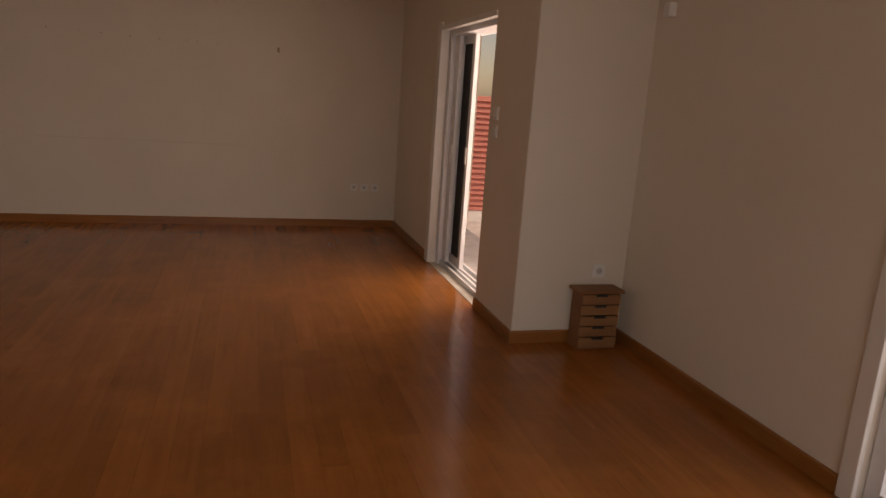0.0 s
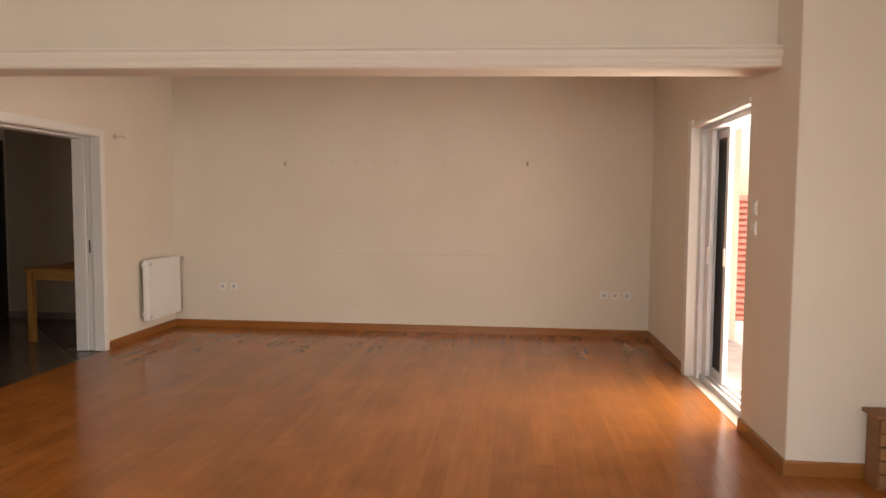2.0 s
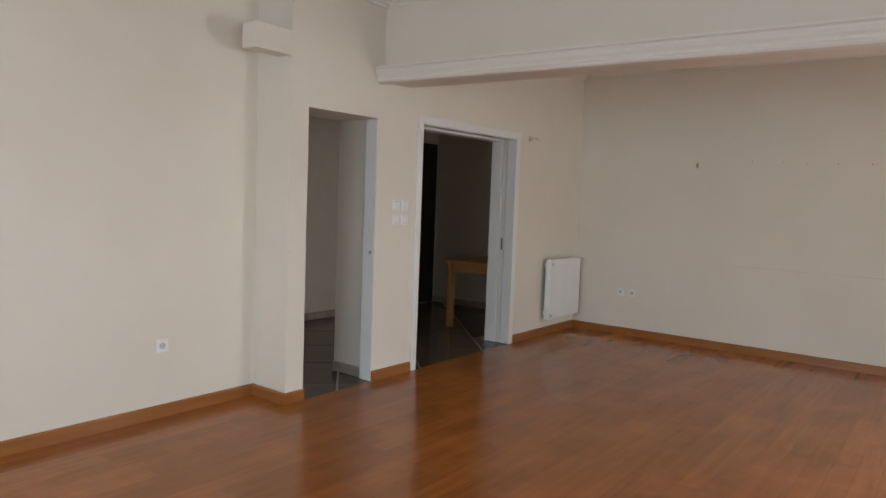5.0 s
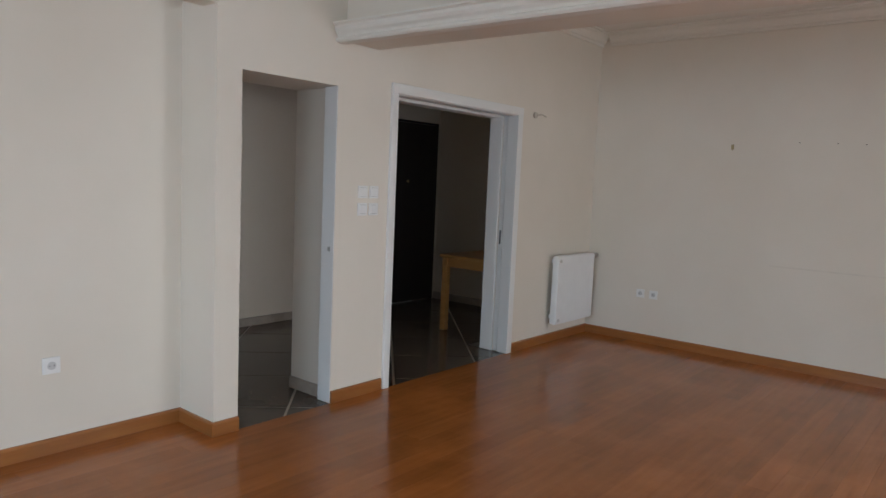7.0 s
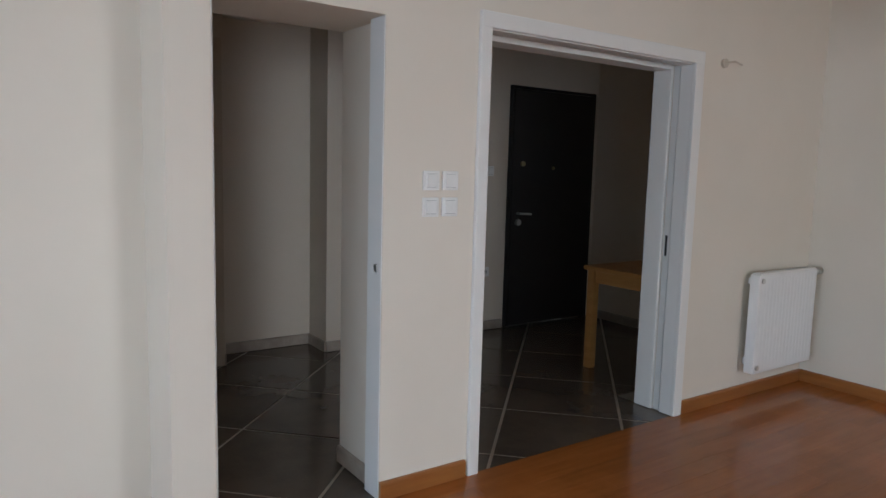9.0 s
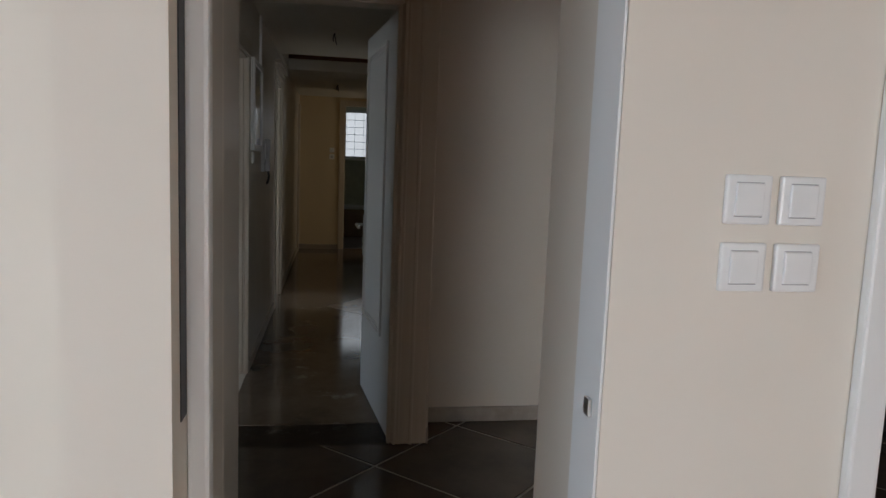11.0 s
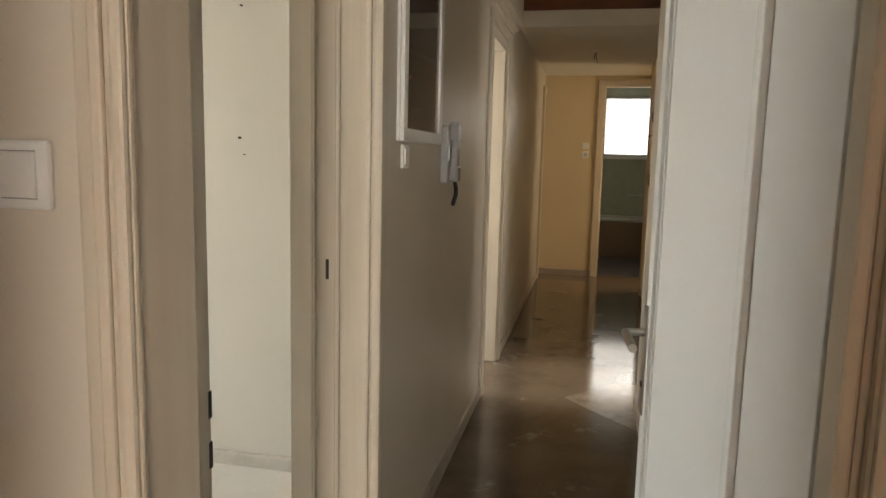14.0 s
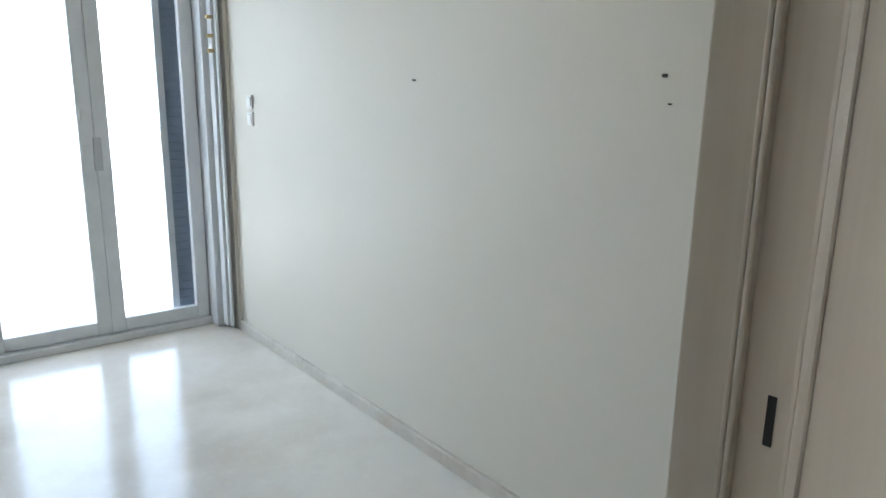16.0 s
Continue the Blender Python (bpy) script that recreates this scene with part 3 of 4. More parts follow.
# entrance door
ed = thing("entrance_door", (-5.12, 7.445, 0), "dark brown armoured entrance door, closed", "door")
part("leaf", blocks((-5.16, -5.085, 6.955, 7.935, 0.012, 2.12), bevel=0.005), DARK_DOOR, ed)
part("frame", blocks((-5.16, -5.09, 6.921, 6.952, 0, 2.149), (-5.16, -5.09, 7.938, 7.969, 0, 2.149), (-5.16, -5.09, 6.952, 7.938, 2.123, 2.149), bevel=0.003), DARK_DOOR, ed)
bm = rod(bmesh.new(), (-5.085, 7.03, 1.03), (-5.035, 7.03, 1.03), 0.010)
rod(bm, (-5.035, 7.03, 1.03), (-5.035, 7.15, 1.025), 0.010)
part("lever_handle", bm, STEEL, ed, "steel lever handle")
bm = rod(bmesh.new(), (-5.085, 7.035, 0.95), (-5.062, 7.035, 0.95), 0.028, 18)
part("lock_rosette", bm, STEEL, ed, "steel lock rosette")
part("upper_lock", rod(bmesh.new(), (-5.085, 7.07, 1.47), (-5.068, 7.07, 1.47), 0.022, 16), BRASS, ed, "dull brass upper lock")
part("peephole", rod(bmesh.new(), (-5.085, 7.44, 1.44), (-5.072, 7.44, 1.44), 0.014, 16), BRASS, ed, "small brass peephole")

# ---- hall furniture ----
tb = thing("side_table", (-3.5, 7.1, 0), "light pine table against the hall wall", "table")
part("tabletop", blocks((-3.86, -3.14, 6.62, 7.62, 0.72, 0.752), bevel=0.008), TABLE_WOOD, tb)
for box in ((-3.825, -3.805, 6.71, 7.53, 0.63, 0.72), (-3.195, -3.175, 6.71, 7.53, 0.63, 0.72), (-3.785, -3.215, 6.67, 6.69, 0.63, 0.72), (-3.785, -3.215, 7.55, 7.57, 0.63, 0.72)):
    part("apron", blocks(box), TABLE_WOOD, tb)
for x in (-3.815, -3.185):
    for y in (6.68, 7.56):
        part("leg", blocks((x - 0.03, x + 0.03, y - 0.03, y + 0.03, 0, 0.722), bevel=0.006), TABLE_WOOD, tb)

lc = thing("low_cabinet", (-4.5, 3.0, 0), "low white cabinet with a brown top in the recess", "cabinet")
part("body", blocks((-5.125, -3.9, 2.85, 3.25, 0, 0.40), bevel=0.004), TRIM, lc)
part("top", blocks((-5.126, -3.9, 2.845, 3.257, 0.40, 0.425), bevel=0.004), CRATE_WOOD, lc, "brown wooden top")

# ---- switches and sockets ----
def wall_switch(place, turn, label, size=0.082, wide=False):
    """A rocker switch on a wall; its back lies in the local xz plane, its face towards -y."""
    root = thing("light_switch", (0, 0, 0), label, "light switch", "light switches")
    h = size / 2
    part("frame", blocks((-h, h, -0.010, 0, -h, h), bevel=0.004), PLASTIC, root)
    part("rocker", blocks((-h * 0.62, h * 0.62, -0.0145, -0.009, -h * 0.66, h * 0.66), bevel=0.002), PLASTIC, root)
    for k in (-1, 1):
        part("gap_line", blocks((-h * 0.6, h * 0.6, -0.0112, -0.0095, h * (0.685 * k - 0.02), h * (0.685 * k + 0.02))), GREY_PLASTIC, root, "thin shadow gap")
    root.matrix_basis = Matrix.Translation(place) @ Matrix.Rotation(radians(turn), 4, "Z")
    return root


def wall_socket(place, turn, label, size=0.08):
    root = thing("wall_socket", (0, 0, 0), label, "socket", "wall sockets")
    h = size / 2
    part("frame", blocks((-h, h, -0.010, 0, -h, h), bevel=0.004), PLASTIC, root)
    bm = rod(bmesh.new(), (0, -0.0095, 0), (0, -0.0125, 0), h * 0.62, 24)
    part("rim", bm, PLASTIC, root)
    part("well", rod(bmesh.new(), (0, -0.0122, 0), (0, -0.013, 0), h * 0.5, 24), plain_grey, root, "recessed grey well")
    part("pin_holes", rod(rod(bmesh.new(), (-0.0095, -0.0129, 0), (-0.0095, -0.0136, 0), 0.003, 8), (0.0095, -0.0129, 0), (0.0095, -0.0136, 0), 0.003, 8), BLACK, root)
    root.matrix_basis = Matrix.Translation(place) @ Matrix.Rotation(radians(turn), 4, "Z")
    return root


plain_grey = plain("socket_well_plastic", (0.55, 0.54, 0.52), 0.4, 0, 0.03)
for y in (4.612, 4.711):
    for z in (1.253, 1.366):
        wall_switch((XL, y, z), 90, "white rocker switch in a group of four beside the passage")
wall_switch((XH, 3.343, 1.38), 90, "white rocker switch beside the corridor frame", 0.08)
wall_switch((-6.59, YC, 1.412), 180, "white rocker switch under the fuse panel", 0.075)
wall_switch((XE, 3.915, 1.595), 90, "white switch on the corridor end wall", 0.075)
wall_socket((XE, 3.915, 1.49), 90, "white socket under the switch at the corridor end")
for x in (-2.275, -2.145):
    wall_socket((x, YE, 0.47), 0, "white wall socket in a pair above the baseboard")
for x in (2.01, 2.125, 2.25):
    wall_socket((x, YE, 0.45), 0, "white wall socket in a row of three")
wall_socket((XN, 2.85, 0.455), 90, "white wall socket beside the pier", 0.085)
wall_socket((3.05, YP, 0.475), 0, "white wall socket above the small crate", 0.09)
for z in (1.295, 1.415):
    wall_switch((XR, 4.58, z), -90, "white rocker switch beside the balcony door", 0.085)
for z in (1.438, 1.97):
    wall_socket((SX, 2.78, z), 90, "white wall socket on the pale wall", 0.085)
wall_socket((XH + 0.02, 6.70, 0.52), 90, "white wall socket beside the entrance door", 0.085)
wall_switch((XH + 0.02, 6.72, 1.40), 90, "white switch beside the entrance door", 0.085)
for z in (1.27, 1.36):
    wall_switch((SX, -0.03, z), 90, "white switch beside the side room window", 0.07)

# ---- radiator ----
rad = thing("radiator", (XL + 0.09, 7.34, 0.18), "white enamel panel radiator hung on the wall", "radiator")
bm = blocks((XL + 0.055, XL + 0.12, 6.975, 7.66, 0.185, 0.815), bevel=0.008)
part("panel", bm, ENAMEL, rad)
for i in range(16):
    y = 7.02 + i * 0.0397
    part("rib", blocks((XL + 0.118, XL + 0.1212, y, y + 0.022, 0.215, 0.785), bevel=0.001), ENAMEL, rad)
part("top_grille", blocks((XL + 0.06, XL + 0.115, 6.99, 7.645, 0.813, 0.822), bevel=0.002), ENAMEL, rad)
for z in (0.24, 0.76):
    part("bracket", blocks((XL, XL + 0.056, 7.05, 7.08, z - 0.02, z + 0.02)), ENAMEL, rad)
    part("bracket", blocks((XL, XL + 0.056, 7.55, 7.58, z - 0.02, z + 0.02)), ENAMEL, rad)
for y, z in ((6.985, 0.775), (6.985, 0.225)):
    part("plug", rod(bmesh.new(), (XL + 0.118, y + 0.025, z), (XL + 0.130, y + 0.025, z), 0.016), STEEL, rad, "steel end plug")
bm = rod(bmesh.new(), (XL + 0.088, 7.66, 0.79), (XL + 0.088, 7.72, 0.79), 0.017)
rod(bm, (XL + 0.088, 7.715, 0.79), (XL + 0.088, 7.755, 0.79), 0.024, 14)
part("valve", bm, STEEL, rad, "grey radiator valve")
bm = rod(bmesh.new(), (XL + 0.088, 7.66, 0.215), (XL + 0.088, 7.705, 0.215), 0.015)
rod(bm, (XL + 0.088, 7.70, 0.205), (XL, 7.70, 0.205), 0.012)
part("lockshield", bm, STEEL, rad, "grey lockshield valve")

# ---- end wall: hooks, nails, old shelf mark ----
def wall_hook(place, turn, label):
    root = thing("wall_hook", (0, 0, 0), label, "wall hook", "wall hooks")
    part("plate", blocks((-0.012, 0.012, -0.006, 0, -0.022, 0.022), bevel=0.002), BRASS, root)
    part("hook", tube([(0, -0.006, 0.012), (0, -0.03, 0.006), (0.004, -0.04, -0.014), (0.01, -0.034, -0.03)], 0.005), BRASS, root)
    root.matrix_basis = Matrix.Translation(place) @ Matrix.Rotation(radians(turn), 4, "Z")
    return root


wall_hook((-1.53, YE, 1.865), 0, "old brass picture hook on the end wall")
wall_hook((1.165, YE, 1.865), 0, "old brass picture hook on the end wall")
for x, z in ((-1.0, 1.9), (-0.718, 1.893), (-0.52, 1.885), (-0.26, 1.878), (0.01, 1.877), (0.262, 1.877), (0.369, 1.875), (0.568, 1.872)):
    nail = tagged(part("nail", rod(bmesh.new(), (x, YE, z), (x, YE - 0.008, z), 0.004, 10), NAIL, None), "small dark nail in the end wall", "nail", "nails in the end wall")
for y, z, r in ((1.452, 1.467, 0.003), (2.514, 1.475, 0.005), (2.535, 1.405, 0.002), (2.53, 2.02, 0.004)):
    tagged(part("nail", rod(bmesh.new(), (SX, y, z), (SX + 0.014, y, z), r, 10), NAIL, None), "dark nail in the side room wall", "nail", "nails in the side room wall")
tagged(part("wall_mark", blocks((-1.15, 0.85, YE - 0.0015, YE + 0.01, 0.855, 0.868)), plain("grey_scuff", (0.71, 0.645, 0.55), 0.8, 0, 0.04), None), "faint grey scuff line left by furniture", "scuff mark", kind="structure")
for x, z in ((2.03, 1.62), (1.95, 1.475), (2.07, 1.47), (2.035, 1.385)):
    tagged(part("wall_mark", blocks((x - 0.035, x + 0.035, YE - 0.0012, YE + 0.01, z - 0.006, z + 0.006), bevel=0.0004), bpy.data.materials["grey_scuff"], None), "faint patched hole in the end wall plaster", "patch", kind="structure")
wl = thing("wall_light_stub", (XL, 6.65, 2.06), "cut wall lamp fitting with bare wires", "wall fitting")
part("base", rod(bmesh.new(), (XL, 6.62, 2.06), (XL + 0.018, 6.62, 2.06), 0.026, 16), FRAME, wl)
part("wires", tube([(XL + 0.012, 6.62, 2.06), (XL + 0.05, 6.66, 2.068), (XL + 0.055, 6.72, 2.055)], 0.006), FRAME, wl, "bare wire ends")

# ---- small crate of drawers ----
cr = thing("wooden_crate", (3.05, 3.86, 0), "small slatted wooden crate standing in the corner", "crate")
part("side", blocks((2.872, 2.89, 3.832, 3.955, 0.012, 0.368), bevel=0.003), CRATE_WOOD, cr)
part("side", blocks((3.122, 3.14, 3.832, 3.955, 0.012, 0.368), bevel=0.003), CRATE_WOOD, cr)
part("back", blocks((2.89, 3.122, 3.938, 3.955, 0.012, 0.368)), CRATE_WOOD, cr)
part("top", blocks((2.845, 3.158, 3.805, 3.962, 0.368, 0.388), bevel=0.005), CRATE_WOOD, cr, "reddish wooden top")
part("base", blocks((2.868, 3.144, 3.825, 3.957, 0, 0.012), bevel=0.003), CRATE_WOOD, cr)
for i in range(5):
    z = 0.016 + i * 0.0702
    part("slat", blocks((2.874, 3.138, 3.812 + 0.004 * (i % 2), 3.832, z, z + 0.064), bevel=0.004), SLAT_WOOD, cr)
    part("finger_gap", blocks((2.965, 3.045, 3.8105 + 0.004 * (i % 2), 3.82, z + 0.050, z + 0.0645)), BLACK, cr, "dark finger notch")

# ---- balcony door and outside ----
bd = thing("balcony_door", (XR + 0.15, 5.4, 0), "white aluminium sliding balcony door, half open", "sliding door")
part("casing_left", blocks((XR - 0.02, XR + 0.06, 6.095, 6.21, 0, 2.13), bevel=0.01), TRIM, bd)
part("casing_head", blocks((XR - 0.012, XR + 0.05, 4.72, 6.095, 2.06, 2.10), bevel=0.006), TRIM, bd)
part("outer_frame", blocks((XR + 0.06, XR + 0.27, 6.02, 6.099, 0.0, 2.08), (XR + 0.06, XR + 0.27, 4.721, 6.02, 2.02, 2.078), (XR + 0.08, XR + 0.27, 4.721, 4.745, 0.0, 2.02), bevel=0.006), ALU, bd)
part("track", blocks((XR + 0.08, XR + 0.10, 4.745, 6.02, 0.0, 0.045), (XR + 0.135, XR + 0.155, 4.745, 6.02, 0, 0.045), (XR + 0.19, XR + 0.21, 4.745, 6.02, 0, 0.04), (XR + 0.25, XR + 0.27, 4.745, 6.02, 0, 0.05), bevel=0.003), ALU, bd)
for k, (x, y0, y1) in enumerate(((XR + 0.115, 5.90, 6.015), (XR + 0.17, 5.64, 6.01))):
    sash = part("sash", blocks((x - 0.018, x + 0.018, y0, y0 + 0.065, 0.05, 2.02), (x - 0.018, x + 0.018, y1 - 0.05, y1, 0.05, 2.02), (x - 0.018, x + 0.018, y0 + 0.065, y1 - 0.05, 0.05, 0.12), (x - 0.018, x + 0.018, y0 + 0.065, y1 - 0.05, 1.95, 2.02), bevel=0.003), ALU, bd)
    if k:
        part("insect_screen", blocks((x - 0.003, x + 0.003, y0 + 0.066, y1 - 0.051, 0.12, 1.95)), BLACK, sash, "dark insect screen")
    part("pull", blocks((x - 0.03, x - 0.018, y0 + 0.012, y0 + 0.05, 0.96, 1.10), bevel=0.003), PLASTIC, sash, "white pull handle")
setting("threshold", blocks((XR, XR + 0.34, 4.72, 6.10, -0.05, 0.004)), PALE_BASE, "pale marble threshold of the balcony door", "threshold")
setting("balcony_floor", blocks((XR + 0.34, 9.0, 3.0, 16.0, -0.2, -0.03)), STONE, "pinkish grey balcony paving", "balcony floor")
setting("backdrop", blocks((60.0, 60.2, -40.0, 120.0, -10.0, 60.0)), DAY, "hazy white daylight sky beyond the balcony", "sky")
fence = thing("slatted_screen", (4.6, 8.5, -0.03), "red painted slatted screen on the balcony edge", "screen")
part("plinth", blocks((2.9, 8.0, 8.45, 8.62, -0.03, 0.09)), PLASTER, fence, "white plinth")
for x in (2.95, 4.6, 6.3, 7.9):
    part("post", blocks((x - 0.03, x + 0.03, 8.50, 8.56, 0.09, 1.55)), RED_SLAT, fence)
for i in range(21):
    z = 0.10 + i * 0.069
    bm = blocks((2.93, 7.95, 8.46, 8.475, z, z + 0.072), bevel=0.005)
    bmesh.ops.rotate(bm, cent=(0, 8.467, z + 0.036), matrix=Matrix.Rotation(radians(-24), 3, "X"), verts=bm.verts)
    part("slat", bm, RED_SLAT, fence)

# glazed door in the southeast wall
casing("door_frame_southeast", "white painted frame of a glazed balcony door", [("casing", (XRR - 0.025, XRR, 2.05, 2.13, 0, 2.14)), ("casing_near", (XRR - 0.025, XRR, -0.68, -0.60, 0, 2.14)), ("casing_head", (XRR - 0.026, XRR, -0.60, 2.05, 2.07, 2.14))], TRIM)
door = thing("balcony_door_southeast", (XRR + 0.1, 0.73, 0), "white aluminium glazed balcony door", "balcony door")
for y0, y1 in ((-0.595, 0.72), (0.74, 2.055)):
    sash = part("sash", blocks((XRR + 0.04, XRR + 0.09, y0, y0 + 0.07, 0.0, 2.115), (XRR + 0.04, XRR + 0.09, y1 - 0.07, y1, 0.0, 2.115), (XRR + 0.04, XRR + 0.09, y0 + 0.07, y1 - 0.07, 0.0, 0.08), (XRR + 0.04, XRR + 0.09, y0 + 0.07, y1 - 0.07, 2.04, 2.115), bevel=0.004), ALU, door)
wb = thing("wall_bracket", (XRR, 3.93, 2.1), "small white bracket high on the wall", "bracket")
part("body", blocks((XRR - 0.05, XRR, 3.78, 3.84, 2.04, 2.12), bevel=0.006), PLASTIC, wb)

# wide south window behind the walk
sw = thing("window_south", (-0.2, YS - 0.1, 0.15), "wide white aluminium window", "window", kind="structure")
for x in (-2.2, -0.9, 0.4, 1.72):
    part("mullion", blocks((x, x + 0.08, YS - 0.13, YS - 0.07, 0.15, 2.5), bevel=0.004), ALU, sw)
part("rail", blocks((-2.12, 1.72, YS - 0.13, YS - 0.07, 2.42, 2.5)), ALU, sw)
part("rail", blocks((-2.12, 1.72, YS - 0.13, YS - 0.07, 0.15, 0.23)), ALU, sw)

# ---- corridor things ----
FX0, FX1, FZ0, FZ1 = -7.05, -6.50, 1.460, 2.06
fp = thing("fuse_panel", (-6.9, YC, 1.46), "white framed fuse panel with a dark glass door", "fuse panel")
part("box", blocks((FX0, FX1, YC, YC + 0.012, FZ0, FZ1), bevel=0.004), TRIM, fp)
part("frame", blocks((FX0, FX1, YC + 0.012, YC + 0.026, FZ0, FZ0 + 0.04), (FX0, FX1, YC + 0.012, YC + 0.026, FZ1 - 0.04, FZ1), (FX1 - 0.045, FX1, YC + 0.012, YC + 0.026, FZ0 + 0.04, FZ1 - 0.04), (FX0, FX0 + 0.045, YC + 0.012, YC + 0.026, FZ0 + 0.04, FZ1 - 0.04), bevel=0.004), TRIM, fp)
part("door_glass", blocks((FX0 + 0.046, FX1 - 0.046, YC + 0.0125, YC + 0.017, FZ0 + 0.041, FZ1 - 0.041)), MIRROR_GLASS, fp, "dark reflecting glass door")
part("pilot_light", rod(bmesh.new(), (FX1 - 0.09, YC + 0.017, 1.66), (FX1 - 0.09, YC + 0.02, 1.66), 0.007, 10), RED_SLAT, fp)
tagged(part("cable_duct", blocks((FX0 + 0.01, FX0 + 0.035, YC, YC + 0.018, FZ1, 2.425), bevel=0.003), TRIM, None), "thin white cable duct above the fuse panel", "cable duct")

IX = -7.20
GLOSS_GREY = plain("glossy_grey_plastic", (0.33, 0.32, 0.31), 0.15, 0, 0.03)
ic = thing("intercom_phone", (IX, YC, 1.3), "grey wall intercom handset with a hanging cord", "intercom")
part("base", blocks((IX - 0.06, IX + 0.05, YC, YC + 0.03, 1.31, 1.54), bevel=0.006), GREY_PLASTIC, ic)
bm = blocks((IX - 0.045, IX + 0.012, YC + 0.032, YC + 0.06, 1.32, 1.55), bevel=0.01)
block(bm, IX - 0.05, IX + 0.017, YC + 0.026, YC + 0.066, 1.48, 1.555, bevel=0.01)
block(bm, IX - 0.05, IX + 0.017, YC + 0.026, YC + 0.066, 1.315, 1.38, bevel=0.01)
part("handset", bm, GLOSS_GREY, ic, "grey glossy handset")
# White strip in place of the window's reflection on the intercom.
part("label_strip", blocks((IX + 0.02, IX + 0.04, YC + 0.03, YC + 0.0325, 1.40, 1.52)), PLASTIC, ic)
coil = [(IX - 0.02 + 0.02 * math.sin(i * 0.28), YC + 0.045 + 0.012 * math.sin(i * 0.28), 1.318 - i * 0.0075) for i in range(14)]
part("cord", tube(coil, 0.009, 8), BLACK, ic, "black coiled cord")

for x, y in ((-7.5, 3.93), (-11.2, 3.98)):
    cl = thing("ceiling_wire", (x, y, CT), "bare lamp wires hanging from the ceiling", "lamp wire")
    part("wire", tube([(x, y, CT), (x + 0.01, y, CT - 0.04), (x - 0.015, y + 0.01, CT - 0.075), (x + 0.01, y + 0.015, CT - 0.10)], 0.004, 6), BLACK, cl)
    part("second_wire", tube([(x, y, CT), (x - 0.02, y - 0.015, CT - 0.05), (x - 0.03, y - 0.01, CT - 0.07)], 0.004, 6), BLACK, cl)
    part("rose", rod(bmesh.new(), (x, y, CT), (x, y, CT - 0.008), 0.03, 16), CEIL, cl)


def closet(x0, x1):
    root = thing("wardrobe", ((x0 + x1) / 2, 4.75, 0), "tan built-in wardrobe with tall and upper doors", "wardrobe", "corridor wardrobes")
    part("body", blocks((x0, x1, 4.575, 5.15, 0, CT)), TAN_WALL, root)
    for z0, z1, hz in ((0.10, 1.66, 1.25), (1.68, CT - 0.03, 1.82)):
        d = part("door", blocks((x0 + 0.006, x1 - 0.006, 4.552, 4.575, z0, z1), bevel=0.003), TAN_WALL, root)
        part("handle", tube([(x1 - 0.07, 4.552, hz - 0.06), (x1 - 0.07, 4.515, hz - 0.045), (x1 - 0.07, 4.51, hz), (x1 - 0.07, 4.515, hz + 0.045), (x1 - 0.07, 4.552, hz + 0.06)], 0.006), BRASS, d, "curved bow handle")
    return root


for i in range(2):
    closet(-9.95 - (i + 1), -9.95 - i)
setting("wall_corridor_north_end", blocks((-12.1, -11.95, 4.56, 4.95, 0, 2.6), (XE, -12.1, 4.80, 4.95, 2.15, 2.6), (-9.95, -9.3, 4.552, 4.9, 0, 2.6)), TAN_WALL, "tan painted corridor wall", "wall")
casing("door_frame_east_room", "cream door frame across the corridor", [("casing_far", (-9.36, -9.28, 4.525, 4.551, 0, 2.16)), ("jamb_near", (-8.49, -8.452, 4.50, 4.60, 0, 2.10)), ("casing_near", (-8.452, -8.38, 4.335, 4.359, 0, 2.16)), ("head", (-9.28, -8.49, 4.525, 4.549, 2.06, 2.16))], FRAME)

# ---- side room balcony door ----
sb = thing("balcony_door_side_room", (-5.9, -0.55, 0), "white aluminium glazed balcony doors, closed", "balcony door")
part("outer_frame", blocks((-7.13, -7.07, -0.62, -0.42, 0.0, 2.35), (-4.66, -4.60, -0.62, -0.47, 0.0, 2.35), (-7.07, -4.66, -0.62, -0.50, 0.0, 0.045), (-7.07, -4.66, -0.62, -0.47, 2.29, 2.349), bevel=0.006), ALU, sb)
for x0, x1 in ((-7.065, -6.5005), (-6.4995, -5.8955), (-5.8945, -5.2855), (-5.2845, -4.665)):
    sash = part("sash", blocks((x0, x0 + 0.075, -0.585, -0.535, 0.048, 2.285), (x1 - 0.075, x1, -0.585, -0.535, 0.048, 2.285), (x0 + 0.075, x1 - 0.075, -0.585, -0.535, 0.048, 0.125), (x0 + 0.075, x1 - 0.075, -0.585, -0.535, 2.21, 2.285), bevel=0.005), ALU, sb)
    pane = part("pane", blocks((x0 + 0.076, x1 - 0.076, -0.563, -0.557, 0.126, 2.209)), GLASS, sash)
    pane.visible_shadow = False
part("handle", blocks((-6.53, -6.49, -0.535, -0.518, 0.98, 1.16), bevel=0.004), ALU_GREY, sb, "worn grey lever handle")
part("lock_case", blocks((-6.485, -6.435, -0.535, -0.522, 1.0, 1.12), bevel=0.004), ALU, sb)
for z in (0.35, 1.25, 1.9):
    part("hinge", rod(bmesh.new(), (-6.44, -0.53, z), (-6.44, -0.53, z + 0.06), 0.008), ALU, sb)
part("shutter_rail", blocks((-7.13, -7.10, -0.40, -0.34, 0.02, 2.35), (-7.13, -7.115, -0.335, -0.305, 0.02, 2.35), bevel=0.003), ALU, sb)
st = thing("shutter", (-6.99, -0.68, 0), "slate-blue slatted shutter folded beside the window", "shutter")
